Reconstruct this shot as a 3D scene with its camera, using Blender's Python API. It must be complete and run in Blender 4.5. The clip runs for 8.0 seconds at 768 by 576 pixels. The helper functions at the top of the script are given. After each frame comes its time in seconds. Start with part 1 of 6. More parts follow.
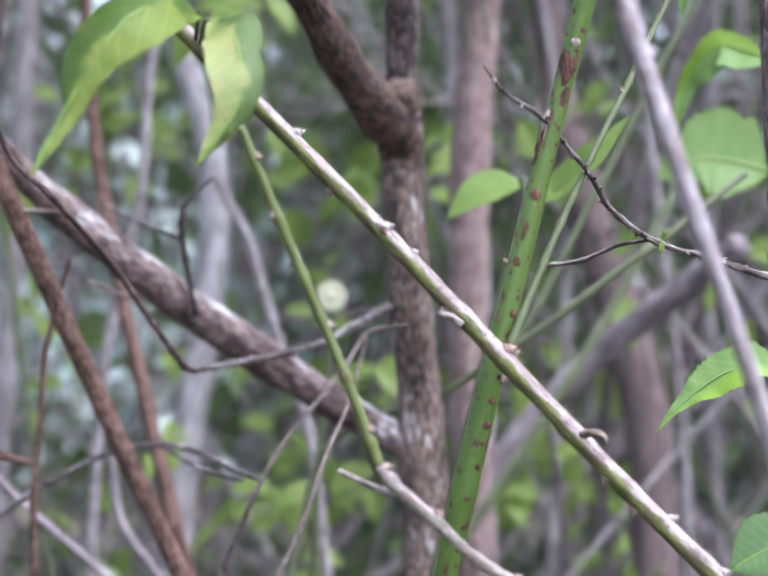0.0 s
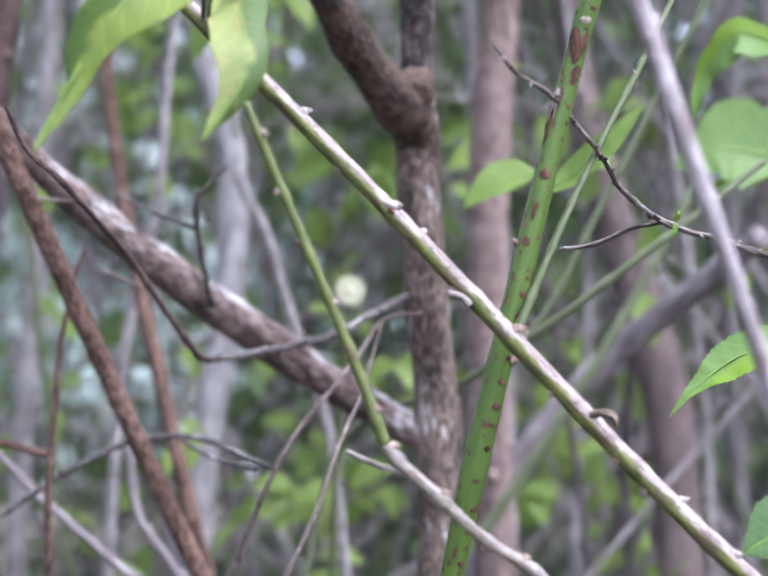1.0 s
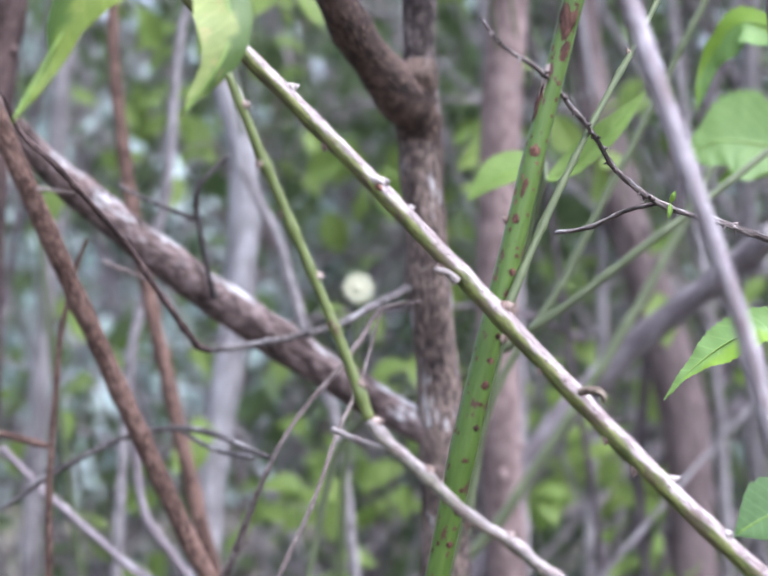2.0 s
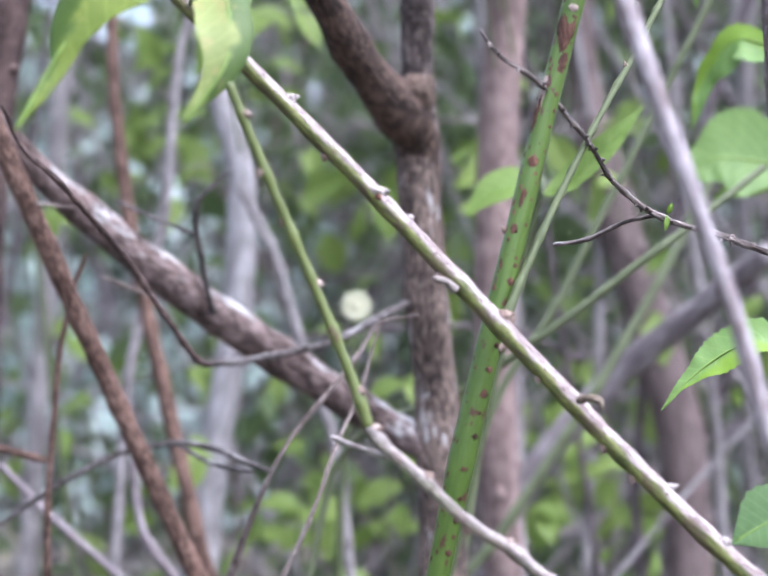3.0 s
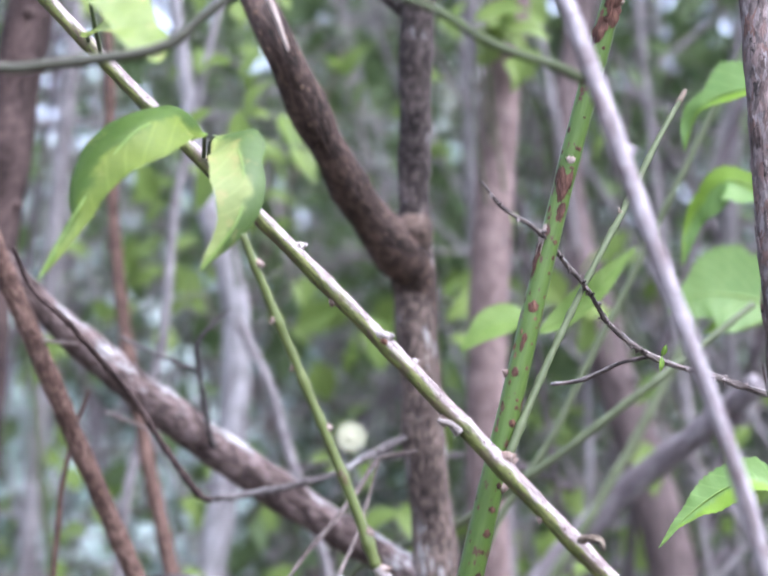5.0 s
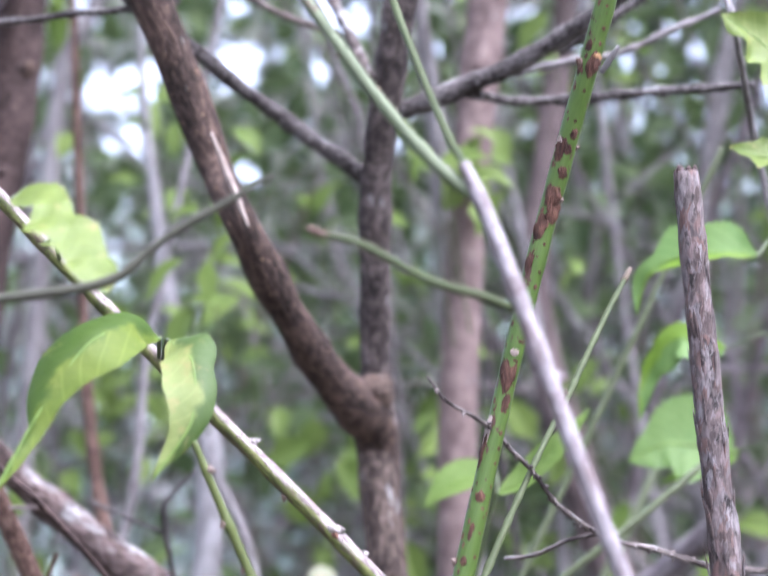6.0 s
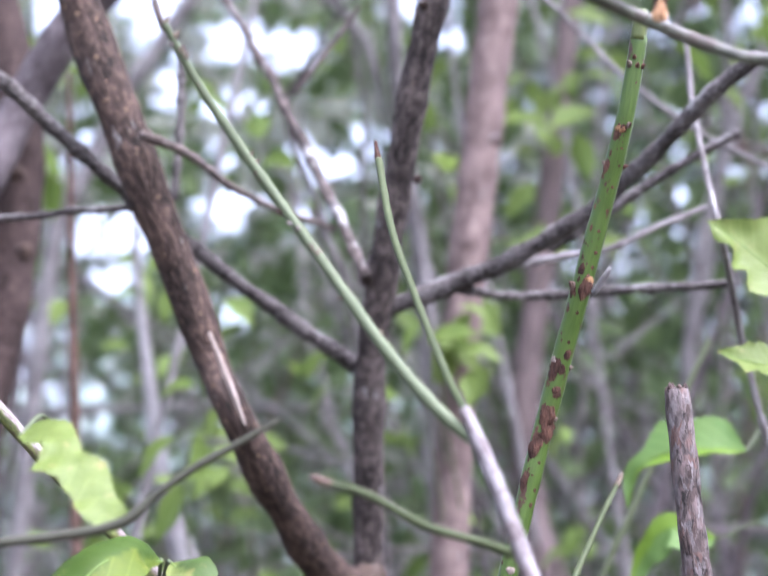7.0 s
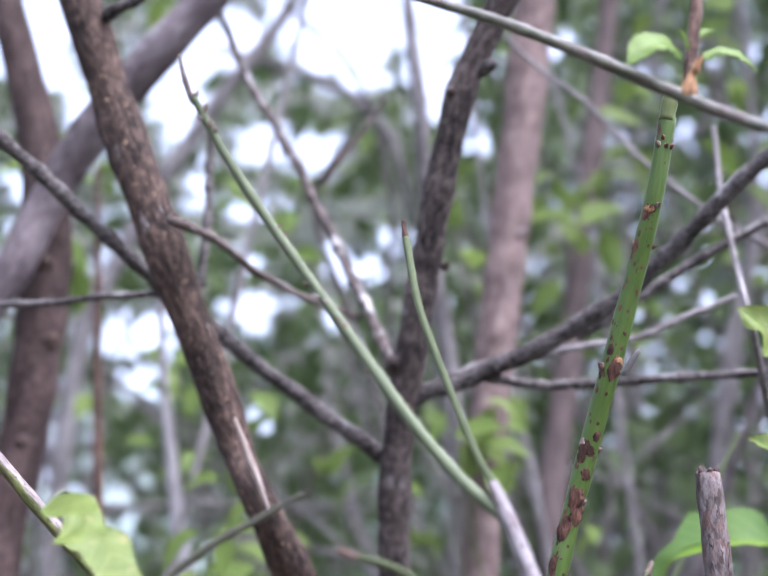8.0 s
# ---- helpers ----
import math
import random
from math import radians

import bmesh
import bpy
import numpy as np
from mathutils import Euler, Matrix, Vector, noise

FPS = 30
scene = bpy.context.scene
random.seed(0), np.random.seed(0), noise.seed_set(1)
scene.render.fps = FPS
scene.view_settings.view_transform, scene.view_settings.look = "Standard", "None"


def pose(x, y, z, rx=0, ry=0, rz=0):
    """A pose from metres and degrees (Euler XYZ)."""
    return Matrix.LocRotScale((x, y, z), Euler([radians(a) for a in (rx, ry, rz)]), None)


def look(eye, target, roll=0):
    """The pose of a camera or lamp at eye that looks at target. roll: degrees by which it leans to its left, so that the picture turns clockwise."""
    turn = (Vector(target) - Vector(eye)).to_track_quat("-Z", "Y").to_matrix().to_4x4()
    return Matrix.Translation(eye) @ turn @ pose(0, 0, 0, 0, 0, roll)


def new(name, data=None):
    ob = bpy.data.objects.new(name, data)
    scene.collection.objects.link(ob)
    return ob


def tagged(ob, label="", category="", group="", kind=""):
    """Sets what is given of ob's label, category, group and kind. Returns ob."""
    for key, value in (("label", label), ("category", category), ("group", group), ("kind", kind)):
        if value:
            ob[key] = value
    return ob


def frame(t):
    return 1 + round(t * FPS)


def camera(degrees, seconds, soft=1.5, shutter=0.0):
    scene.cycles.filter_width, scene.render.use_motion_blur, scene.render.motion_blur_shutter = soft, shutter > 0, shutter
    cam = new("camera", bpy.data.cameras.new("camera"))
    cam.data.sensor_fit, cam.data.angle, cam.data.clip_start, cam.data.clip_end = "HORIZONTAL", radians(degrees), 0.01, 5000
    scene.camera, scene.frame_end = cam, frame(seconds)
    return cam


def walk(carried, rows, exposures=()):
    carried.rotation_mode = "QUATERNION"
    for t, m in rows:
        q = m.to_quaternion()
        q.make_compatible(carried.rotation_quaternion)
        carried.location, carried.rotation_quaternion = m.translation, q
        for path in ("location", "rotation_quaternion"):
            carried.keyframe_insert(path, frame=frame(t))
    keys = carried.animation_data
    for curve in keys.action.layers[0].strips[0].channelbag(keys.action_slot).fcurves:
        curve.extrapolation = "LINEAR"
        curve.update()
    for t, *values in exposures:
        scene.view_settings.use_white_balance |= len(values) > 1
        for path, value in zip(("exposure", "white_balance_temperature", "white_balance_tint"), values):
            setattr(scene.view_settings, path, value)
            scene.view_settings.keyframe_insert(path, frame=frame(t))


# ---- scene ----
# ---- camera ----
cam = camera(26, 8.0, shutter=0.35)
PATH = [
    (0, look((0.0000, 0.0000, 1.3500), (0.00000, 1.00000, 1.35001), 0.000)),
    (0.5, look((-0.0032, 0.0015, 1.3480), (-0.00695, 1.00146, 1.34807), -0.085)),
    (1, look((0.0072, 0.0047, 1.3399), (-0.00958, 1.00460, 1.34442), -0.049)),
    (1.5, look((0.0216, 0.0119, 1.3319), (-0.01120, 1.01135, 1.34096), -0.027)),
    (3, look((0.0202, 0.0066, 1.3200), (-0.01020, 1.00573, 1.34909), 0.001)),
    (3.5, look((0.0234, 0.0077, 1.3193), (0.00015, 1.00657, 1.36076), 0.036)),
    (4, look((0.0223, 0.0042, 1.3214), (-0.01007, 1.00197, 1.37906), 0.017)),
    (4.2, look((0.0198, 0.0007, 1.3226), (-0.01545, 0.99798, 1.38761), -0.008)),
    (5.3, look((0.0123, -0.0201, 1.3321), (-0.00312, 0.97285, 1.44946), -0.153)),
    (5.5, look((0.0155, -0.0251, 1.3380), (0.00210, 0.96662, 1.46578), -0.261)),
    (6, look((0.0277, -0.0398, 1.3628), (0.01619, 0.94755, 1.52127), -0.851)),
    (6.5, look((0.0269, -0.0530, 1.3861), (0.02311, 0.92916, 1.57425), -0.846)),
    (7, look((0.0227, -0.0612, 1.3949), (0.02198, 0.91057, 1.63102), -0.856)),
    (7.5, look((0.0204, -0.0605, 1.3956), (0.01481, 0.90223, 1.66613), -0.764)),
    (8, look((0.0219, -0.0536, 1.3852), (0.00660, 0.90079, 1.68339), -0.327)),
]
walk(cam, PATH, [(0.0, 2.55, 5600, 18), (1.5, 2.67, 5550, 18), (3.0, 2.73, 5550, 18), (4.2, 2.77, 5500, 18), (5.5, 2.80, 5500, 20), (6.5, 2.80, 5600, 22), (7.2, 2.70, 5600, 22), (8.0, 2.46, 5600, 21)])
cam.data.dof.use_dof = True
cam.data.dof.focus_distance = 0.69
cam.data.dof.aperture_fstop = 9.0
cam.data.dof.aperture_blades = 0

# ---- sky and sun: a bright overcast day ----
world = bpy.data.worlds.new("overcast_sky")
scene.world = world
world.use_nodes = True
wn, wl = world.node_tree.nodes, world.node_tree.links
wn.clear()
sky = wn.new("ShaderNodeTexSky")
sky.sky_type = "NISHITA"
sky.sun_disc = False
sky.sun_elevation, sky.sun_rotation = radians(60), radians(126)
sky.dust_density, sky.air_density = 6.0, 1.0
soft = wn.new("ShaderNodeHueSaturation")
soft.inputs["Saturation"].default_value = 0.45
bg = wn.new("ShaderNodeBackground")
bg.inputs["Strength"].default_value = 0.15
wo = wn.new("ShaderNodeOutputWorld")
wl.new(sky.outputs[0], soft.inputs["Color"])
wl.new(soft.outputs[0], bg.inputs["Color"])
wl.new(bg.outputs[0], wo.inputs["Surface"])

sun_data = bpy.data.lights.new("sun", "SUN")
sun_data.energy, sun_data.angle, sun_data.color = 1.25, radians(55), (1.0, 0.97, 0.93)
sun = new("sun", sun_data)
sun.matrix_world = look((1.3, -0.4, 4.6), (0, 0.6, 1.4))


# ---- materials ----
def mat(name, rough=0.7):
    m = bpy.data.materials.new(name)
    m.use_nodes = True
    n, l = m.node_tree.nodes, m.node_tree.links
    b = n["Principled BSDF"]
    b.inputs["Roughness"].default_value = rough
    return m, n, l, b


def noise_tex(n, l, coord, scale, stretch=(1, 1, 1), detail=4.0, rough=0.6):
    mp = n.new("ShaderNodeMapping")
    mp.inputs["Scale"].default_value = stretch
    l.new(coord, mp.inputs["Vector"])
    t = n.new("ShaderNodeTexNoise")
    t.inputs["Scale"].default_value = scale
    t.inputs["Detail"].default_value = detail
    t.inputs["Roughness"].default_value = rough
    l.new(mp.outputs[0], t.inputs["Vector"])
    return t.outputs["Fac"]


def ramp(n, l, fac, stops):
    r = n.new("ShaderNodeValToRGB")
    e = r.color_ramp.elements
    while len(e) < len(stops):
        e.new(0.5)
    for k, (p, c) in zip(e, stops):
        k.position, k.color = p, (*c, 1)
    l.new(fac, r.inputs[0])
    return r.outputs[0]


def mix(n, l, fac, a, b):
    m = n.new("ShaderNodeMix")
    m.data_type = "RGBA"
    for value, socket in ((fac, m.inputs[0]), (a, m.inputs[6]), (b, m.inputs[7])):
        if isinstance(value, (int, float)):
            socket.default_value = value
        elif isinstance(value, tuple):
            socket.default_value = (*value, 1)
        else:
            l.new(value, socket)
    return m.outputs[2]


def bump(n, l, b, height, strength, distance):
    k = n.new("ShaderNodeBump")
    k.inputs["Strength"].default_value = strength
    k.inputs["Distance"].default_value = distance
    l.new(height, k.inputs["Height"])
    l.new(k.outputs[0], b.inputs["Normal"])


def uv_of(n):
    k = n.new("ShaderNodeUVMap")
    k.uv_map = "UVMap"
    return k.outputs[0]


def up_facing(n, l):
    """The upward part of the surface normal: steers lichen and the upper tone of stems."""
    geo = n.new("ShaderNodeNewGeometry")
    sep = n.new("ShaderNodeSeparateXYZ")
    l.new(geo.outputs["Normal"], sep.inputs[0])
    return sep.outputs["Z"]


def blend_sum(n, l, a, weight, b):
    s = n.new("ShaderNodeMath")
    s.operation = "MULTIPLY_ADD"
    s.inputs[1].default_value = weight
    l.new(a, s.inputs[0])
    l.new(b, s.inputs[2])
    return s.outputs[0]


def bark(name, dark, mid, pale, lichen=0.0, grain=260.0, rough=0.85, relief=0.7, flecks=0.0, run=0.25, fleck=None):
    """Bark whose grain runs along the stem, with blotches, pale flecks and lichen on its upper side."""
    m, n, l, b = mat(name, rough)
    uv = uv_of(n)
    fine = noise_tex(n, l, uv, grain, (1.0, run, 1), 5, 0.65)
    blot = noise_tex(n, l, uv, 42.0, (1.0, 0.55, 1), 3, 0.55)
    b.inputs["Specular IOR Level"].default_value = 0.25
    base = ramp(n, l, fine, [(0.39, dark), (0.5, mid), (0.61, pale)])
    col = mix(n, l, ramp(n, l, blot, [(0.40, (0, 0, 0)), (0.60, (1, 1, 1))]), mix(n, l, 0.5, base, dark), mix(n, l, 0.3, base, pale))
    if flecks:
        fl = noise_tex(n, l, uv, 230.0 if fleck else 330.0, (1.0, 0.9 if fleck else 0.4, 1), 6, 0.72)
        col = mix(n, l, ramp(n, l, fl, [(0.66 - 0.1 * flecks, (0, 0, 0)), (0.72 - 0.1 * flecks, (1, 1, 1))]), col, fleck or tuple(min(0.6, c * 1.7) for c in pale))
    if lichen:
        patch = noise_tex(n, l, uv, 48.0, (1.0, 0.5, 1), 6, 0.7)
        score = blend_sum(n, l, up_facing(n, l), 0.09, patch)
        mask = ramp(n, l, score, [(0.62 - 0.12 * lichen, (0, 0, 0)), (0.71 - 0.12 * lichen, (1, 1, 1))])
        col = mix(n, l, mask, col, mix(n, l, fine, (0.19, 0.18, 0.175), (0.44, 0.43, 0.425)))
    l.new(col, b.inputs["Base Color"])
    bump(n, l, b, fine, relief, 0.003)
    return m


def plated_bark(name, crack, plates, grain=300.0):
    """Dead bark split into small uneven plates with dark cracks between."""
    m, n, l, b = mat(name, 0.85)
    uv = uv_of(n)
    warp = noise_tex(n, l, uv, 160.0, (1, 0.6, 1), 4, 0.6)
    mp = n.new("ShaderNodeMapping")
    mp.inputs["Scale"].default_value = (1.0, 0.62, 1.0)
    l.new(uv, mp.inputs["Vector"])
    sh = n.new("ShaderNodeVectorMath")
    sh.operation = "MULTIPLY_ADD"
    sh.inputs[1].default_value = (0.014, 0.014, 0.0)
    l.new(warp, sh.inputs[0])
    l.new(mp.outputs[0], sh.inputs[2])
    cells = []
    for feature in ("F1", "DISTANCE_TO_EDGE"):
        v = n.new("ShaderNodeTexVoronoi")
        v.feature = feature
        v.inputs["Scale"].default_value = 330.0
        l.new(sh.outputs[0], v.inputs["Vector"])
        cells.append(v)
    sep = n.new("ShaderNodeSeparateColor")
    l.new(cells[0].outputs["Color"], sep.inputs[0])
    fine = noise_tex(n, l, uv, grain, (1, 0.5, 1), 5, 0.65)
    tone = ramp(n, l, sep.outputs[0], [(k / (len(plates) - 1), c) for k, c in enumerate(plates)])
    col = mix(n, l, ramp(n, l, fine, [(0.38, (1, 1, 1)), (0.55, (0, 0, 0))]), tone, mix(n, l, 0.6, tone, crack))
    edge = ramp(n, l, blend_sum(n, l, cells[1].outputs["Distance"], 0.9, warp), [(0.40, (0, 0, 0)), (0.50, (1, 1, 1))])
    col = mix(n, l, edge, crack, col)
    l.new(col, b.inputs["Base Color"])
    bump(n, l, b, blend_sum(n, l, edge, 0.8, fine), 1.0, 0.0012)
    return m


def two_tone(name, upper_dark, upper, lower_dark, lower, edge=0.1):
    """A young stem in two tones: one along its upward side, another below."""
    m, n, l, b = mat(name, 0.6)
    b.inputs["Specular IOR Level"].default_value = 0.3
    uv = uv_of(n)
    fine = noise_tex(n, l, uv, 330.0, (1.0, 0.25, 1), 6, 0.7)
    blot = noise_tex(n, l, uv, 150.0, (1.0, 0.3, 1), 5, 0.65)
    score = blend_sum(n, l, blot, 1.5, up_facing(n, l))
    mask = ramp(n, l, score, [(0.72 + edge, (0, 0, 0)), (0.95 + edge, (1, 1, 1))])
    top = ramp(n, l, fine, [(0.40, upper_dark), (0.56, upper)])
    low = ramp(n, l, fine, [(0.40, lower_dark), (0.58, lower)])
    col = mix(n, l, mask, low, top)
    stain = ramp(n, l, noise_tex(n, l, uv, 120.0, (1, 0.45, 1), 5, 0.7), [(0.49, (0, 0, 0)), (0.58, (1, 1, 1))])
    col = mix(n, l, stain, col, mix(n, l, 0.6, col, (0.075, 0.045, 0.04)))
    pores = ramp(n, l, noise_tex(n, l, uv, 700.0, (1, 0.6, 1), 3, 0.5), [(0.61, (0, 0, 0)), (0.66, (1, 1, 1))])
    col = mix(n, l, pores, col, (0.06, 0.04, 0.035))
    l.new(col, b.inputs["Base Color"])
    bump(n, l, b, fine, 0.5, 0.0008)
    return m


def green_stem(name, dark, light, speck=(0.045, 0.02, 0.014), speckle=0.0, rough=0.42):
    """Smooth green shoot with rust-brown specks and a few darker patches."""
    m, n, l, b = mat(name, rough)
    b.inputs["Specular IOR Level"].default_value = 0.3
    uv = uv_of(n)
    fine = noise_tex(n, l, uv, 420.0, (1.0, 0.2, 1), 4, 0.6)
    blot = noise_tex(n, l, uv, 55.0, (1.0, 0.5, 1), 3, 0.5)
    col = mix(n, l, blot, ramp(n, l, fine, [(0.3, dark), (0.7, light)]), mix(n, l, 0.5, dark, light))
    if speckle:
        v = n.new("ShaderNodeTexVoronoi")
        v.inputs["Scale"].default_value = 330.0
        l.new(uv, v.inputs["Vector"])
        dots = ramp(n, l, v.outputs["Distance"], [(0.12, (1, 1, 1)), (0.2, (0, 0, 0))])
        where = ramp(n, l, noise_tex(n, l, uv, 70.0, (1, 0.5, 1), 3, 0.6), [(0.5, (0, 0, 0)), (0.62, (1, 1, 1))])
        f = n.new("ShaderNodeMath")
        f.operation = "MULTIPLY"
        l.new(dots, f.inputs[0])
        l.new(where, f.inputs[1])
        col = mix(n, l, f.outputs[0], col, speck)
        if speckle < 1:
            speck = mix(n, l, 0.7, col, speck)
        rust = ramp(n, l, noise_tex(n, l, uv, 105.0, (1, 0.6, 1), 5, 0.65), [(0.60, (0, 0, 0)), (0.625, (1, 1, 1))])
        col = mix(n, l, rust, col, mix(n, l, fine, speck, (0.06, 0.028, 0.022)))
    l.new(col, b.inputs["Base Color"])
    bump(n, l, b, fine, 0.25, 0.0005)
    return m


def leaf_mat(name, dark, light, edge=None, shine=0.45, through_light=0.45, scale=90.0, veins=False, half_colour=None):
    m, n, l, b = mat(name, shine)
    b.inputs["Specular IOR Level"].default_value = 0.25
    tc = n.new("ShaderNodeTexCoord")
    info = n.new("ShaderNodeNewGeometry")
    big = noise_tex(n, l, tc.outputs["Object"], scale, (1, 1, 1), 4, 0.6)
    vein = noise_tex(n, l, tc.outputs["Object"], scale * 5, (1, 1, 1), 3, 0.5)
    col = ramp(n, l, big, [(0.3, dark), (0.7, light)])
    shade = mix(n, l, info.outputs["Random Per Island"], dark, light)
    col = mix(n, l, 0.45, col, shade)
    if veins:
        sep = n.new("ShaderNodeSeparateXYZ")
        l.new(uv_of(n), sep.inputs[0])
        ab = n.new("ShaderNodeMath")
        ab.operation = "ABSOLUTE"
        l.new(sep.outputs["X"], ab.inputs[0])
        run = blend_sum(n, l, ab.outputs[0], -0.75, sep.outputs["Y"])
        sn = n.new("ShaderNodeMath")
        sn.operation = "SINE"
        k = n.new("ShaderNodeMath")
        k.operation = "MULTIPLY"
        k.inputs[1].default_value = 1050.0
        l.new(run, k.inputs[0])
        l.new(k.outputs[0], sn.inputs[0])
        line = ramp(n, l, sn.outputs[0], [(0.80, (0, 0, 0)), (1.0, (0.16, 0.16, 0.16))])
        col = mix(n, l, line, col, tuple(min(0.7, c * 1.6 + 0.02) for c in light))
    if half_colour:
        # one half of the leaf, beside the midrib, takes a second colour
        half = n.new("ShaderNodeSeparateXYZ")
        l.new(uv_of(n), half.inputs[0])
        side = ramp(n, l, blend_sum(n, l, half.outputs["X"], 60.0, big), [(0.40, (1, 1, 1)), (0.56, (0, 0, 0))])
        col = mix(n, l, side, col, mix(n, l, 0.75, col, half_colour))
    if edge:
        spots = ramp(n, l, noise_tex(n, l, tc.outputs["Object"], scale * 1.4, (1, 1, 1), 5, 0.7), [(0.57, (0, 0, 0)), (0.72, (1, 1, 1))])
        col = mix(n, l, spots, col, edge)
    l.new(col, b.inputs["Base Color"])
    bump(n, l, b, vein, 0.3, 0.0008)
    tr = n.new("ShaderNodeBsdfTranslucent")
    l.new(col, tr.inputs["Color"])
    ms = n.new("ShaderNodeMixShader")
    ms.inputs[0].default_value = through_light
    out = n["Material Output"]
    l.new(b.outputs[0], ms.inputs[1])
    l.new(tr.outputs[0], ms.inputs[2])
    l.new(ms.outputs[0], out.inputs["Surface"])
    return m


BARK_BROWN = bark("brown_bark", (0.012, 0.007, 0.006), (0.045, 0.028, 0.025), (0.10, 0.07, 0.062), 0.0, 300.0, 0.85, 0.7, 0.0, 0.5)
BARK_TRUNK = bark("trunk_bark", (0.011, 0.008, 0.006), (0.048, 0.031, 0.025), (0.132, 0.089, 0.071), 0.05, 260.0, 0.85, 1.0, 0.5, 0.5, (0.291, 0.184, 0.124))
BARK_LOWER = bark("lower_trunk_bark", (0.013, 0.009, 0.0075), (0.066, 0.047, 0.039), (0.19, 0.146, 0.12), 0.42, 240.0, 0.85, 1.0, 0.4, 0.6, (0.2, 0.13, 0.09))
BARK_UPRIGHT = bark("limb_bark", (0.013, 0.010, 0.009), (0.055, 0.043, 0.039), (0.16, 0.13, 0.118), 0.35, 240.0, 0.85, 1.0, 0.2, 0.6, (0.2, 0.14, 0.1))
BARK_COLLAR = bark("fork_collar_bark", (0.026, 0.018, 0.015), (0.1, 0.07, 0.057), (0.23, 0.165, 0.125), 0.1, 260.0, 0.85, 1.0, 0.45, 0.7, (0.34, 0.22, 0.15))
BARK_LICHEN = bark("lichen_bark", (0.02, 0.013, 0.011), (0.09, 0.062, 0.053), (0.19, 0.145, 0.135), 0.52, 150.0, 0.85, 1.0, 0.0, 0.6)
BARK_RED = bark("red_brown_bark", (0.025, 0.013, 0.009), (0.09, 0.05, 0.036), (0.19, 0.125, 0.1), 0.0, 260.0, 0.85, 0.9, 0.45, 0.6, (0.26, 0.16, 0.11))
BARK_PINK = bark("pinkish_bark", (0.085, 0.06, 0.056), (0.155, 0.111, 0.102), (0.24, 0.18, 0.163), 0.1, 110.0, 0.85, 0.4, 0.0, 0.7)
BARK_ROSE = bark("dim_pinkish_bark", (0.058, 0.043, 0.041), (0.101, 0.075, 0.072), (0.148, 0.115, 0.109), 0.0, 130.0)
BARK_LAVENDER = bark("lavender_grey_bark", (0.075, 0.062, 0.065), (0.145, 0.124, 0.128), (0.25, 0.226, 0.23), 0.2, 150.0)
BARK_TANGLE = bark("dead_twig_bark", (0.06, 0.05, 0.046), (0.125, 0.108, 0.1), (0.22, 0.197, 0.187), 0.2, 300.0)
BARK_GREY = bark("grey_bark", (0.083, 0.073, 0.070), (0.184, 0.167, 0.165), (0.312, 0.294, 0.294), 0.2, 400.0)
BARK_DARK = bark("dark_twig_bark", (0.014, 0.011, 0.010), (0.07, 0.058, 0.054), (0.24, 0.22, 0.215), 0.4, 500.0, 0.85, 1.0, 0.4, 0.6)
BARK_STUB = plated_bark("dead_stub_bark", (0.012, 0.008, 0.006), [(0.085, 0.066, 0.063), (0.052, 0.031, 0.026), (0.170, 0.150, 0.150), (0.095, 0.050, 0.040), (0.130, 0.108, 0.106)])
CORK = bark("corky_fleck", (0.07, 0.042, 0.026), (0.16, 0.102, 0.066), (0.27, 0.19, 0.13), 0.1, 500.0)
BARK_ASLANT = bark("slanting_limb_bark", (0.055, 0.043, 0.046), (0.125, 0.101, 0.106), (0.22, 0.19, 0.195), 0.1, 300.0)
BARK_LIMB = bark("purple_grey_bark", (0.03, 0.022, 0.025), (0.075, 0.058, 0.063), (0.15, 0.125, 0.13), 0.1, 300.0)
BARK_CROOKED = bark("crooked_twig_bark", (0.018, 0.013, 0.012), (0.085, 0.066, 0.058), (0.27, 0.235, 0.22), 0.45, 330.0, 0.85, 1.0, 0.2)
BARK_TWIG = bark("light_twig_bark", (0.04, 0.028, 0.024), (0.16, 0.125, 0.108), (0.34, 0.29, 0.27), 0.1, 700.0, 0.85, 1.0, 0.25)
BARK_PALE = bark("pale_lichen_bark", (0.13, 0.12, 0.12), (0.215, 0.205, 0.205), (0.32, 0.31, 0.315), 0.2, 150.0)
# Pinkish bark paled so that its colour carries some haze.
BARK_HAZE = bark("hazy_pinkish_bark", (0.2, 0.165, 0.165), (0.3, 0.26, 0.26), (0.4, 0.36, 0.36), 0.0, 300.0)
PALE_WOOD = bark("bare_wood", (0.16, 0.125, 0.108), (0.28, 0.23, 0.2), (0.40, 0.345, 0.31))
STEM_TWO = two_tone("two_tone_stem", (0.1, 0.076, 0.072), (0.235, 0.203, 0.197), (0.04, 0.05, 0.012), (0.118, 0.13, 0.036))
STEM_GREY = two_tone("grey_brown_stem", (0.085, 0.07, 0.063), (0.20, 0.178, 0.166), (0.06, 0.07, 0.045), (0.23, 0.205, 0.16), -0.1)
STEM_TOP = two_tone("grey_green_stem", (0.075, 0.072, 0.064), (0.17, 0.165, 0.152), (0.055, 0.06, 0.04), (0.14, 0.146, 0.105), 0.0)
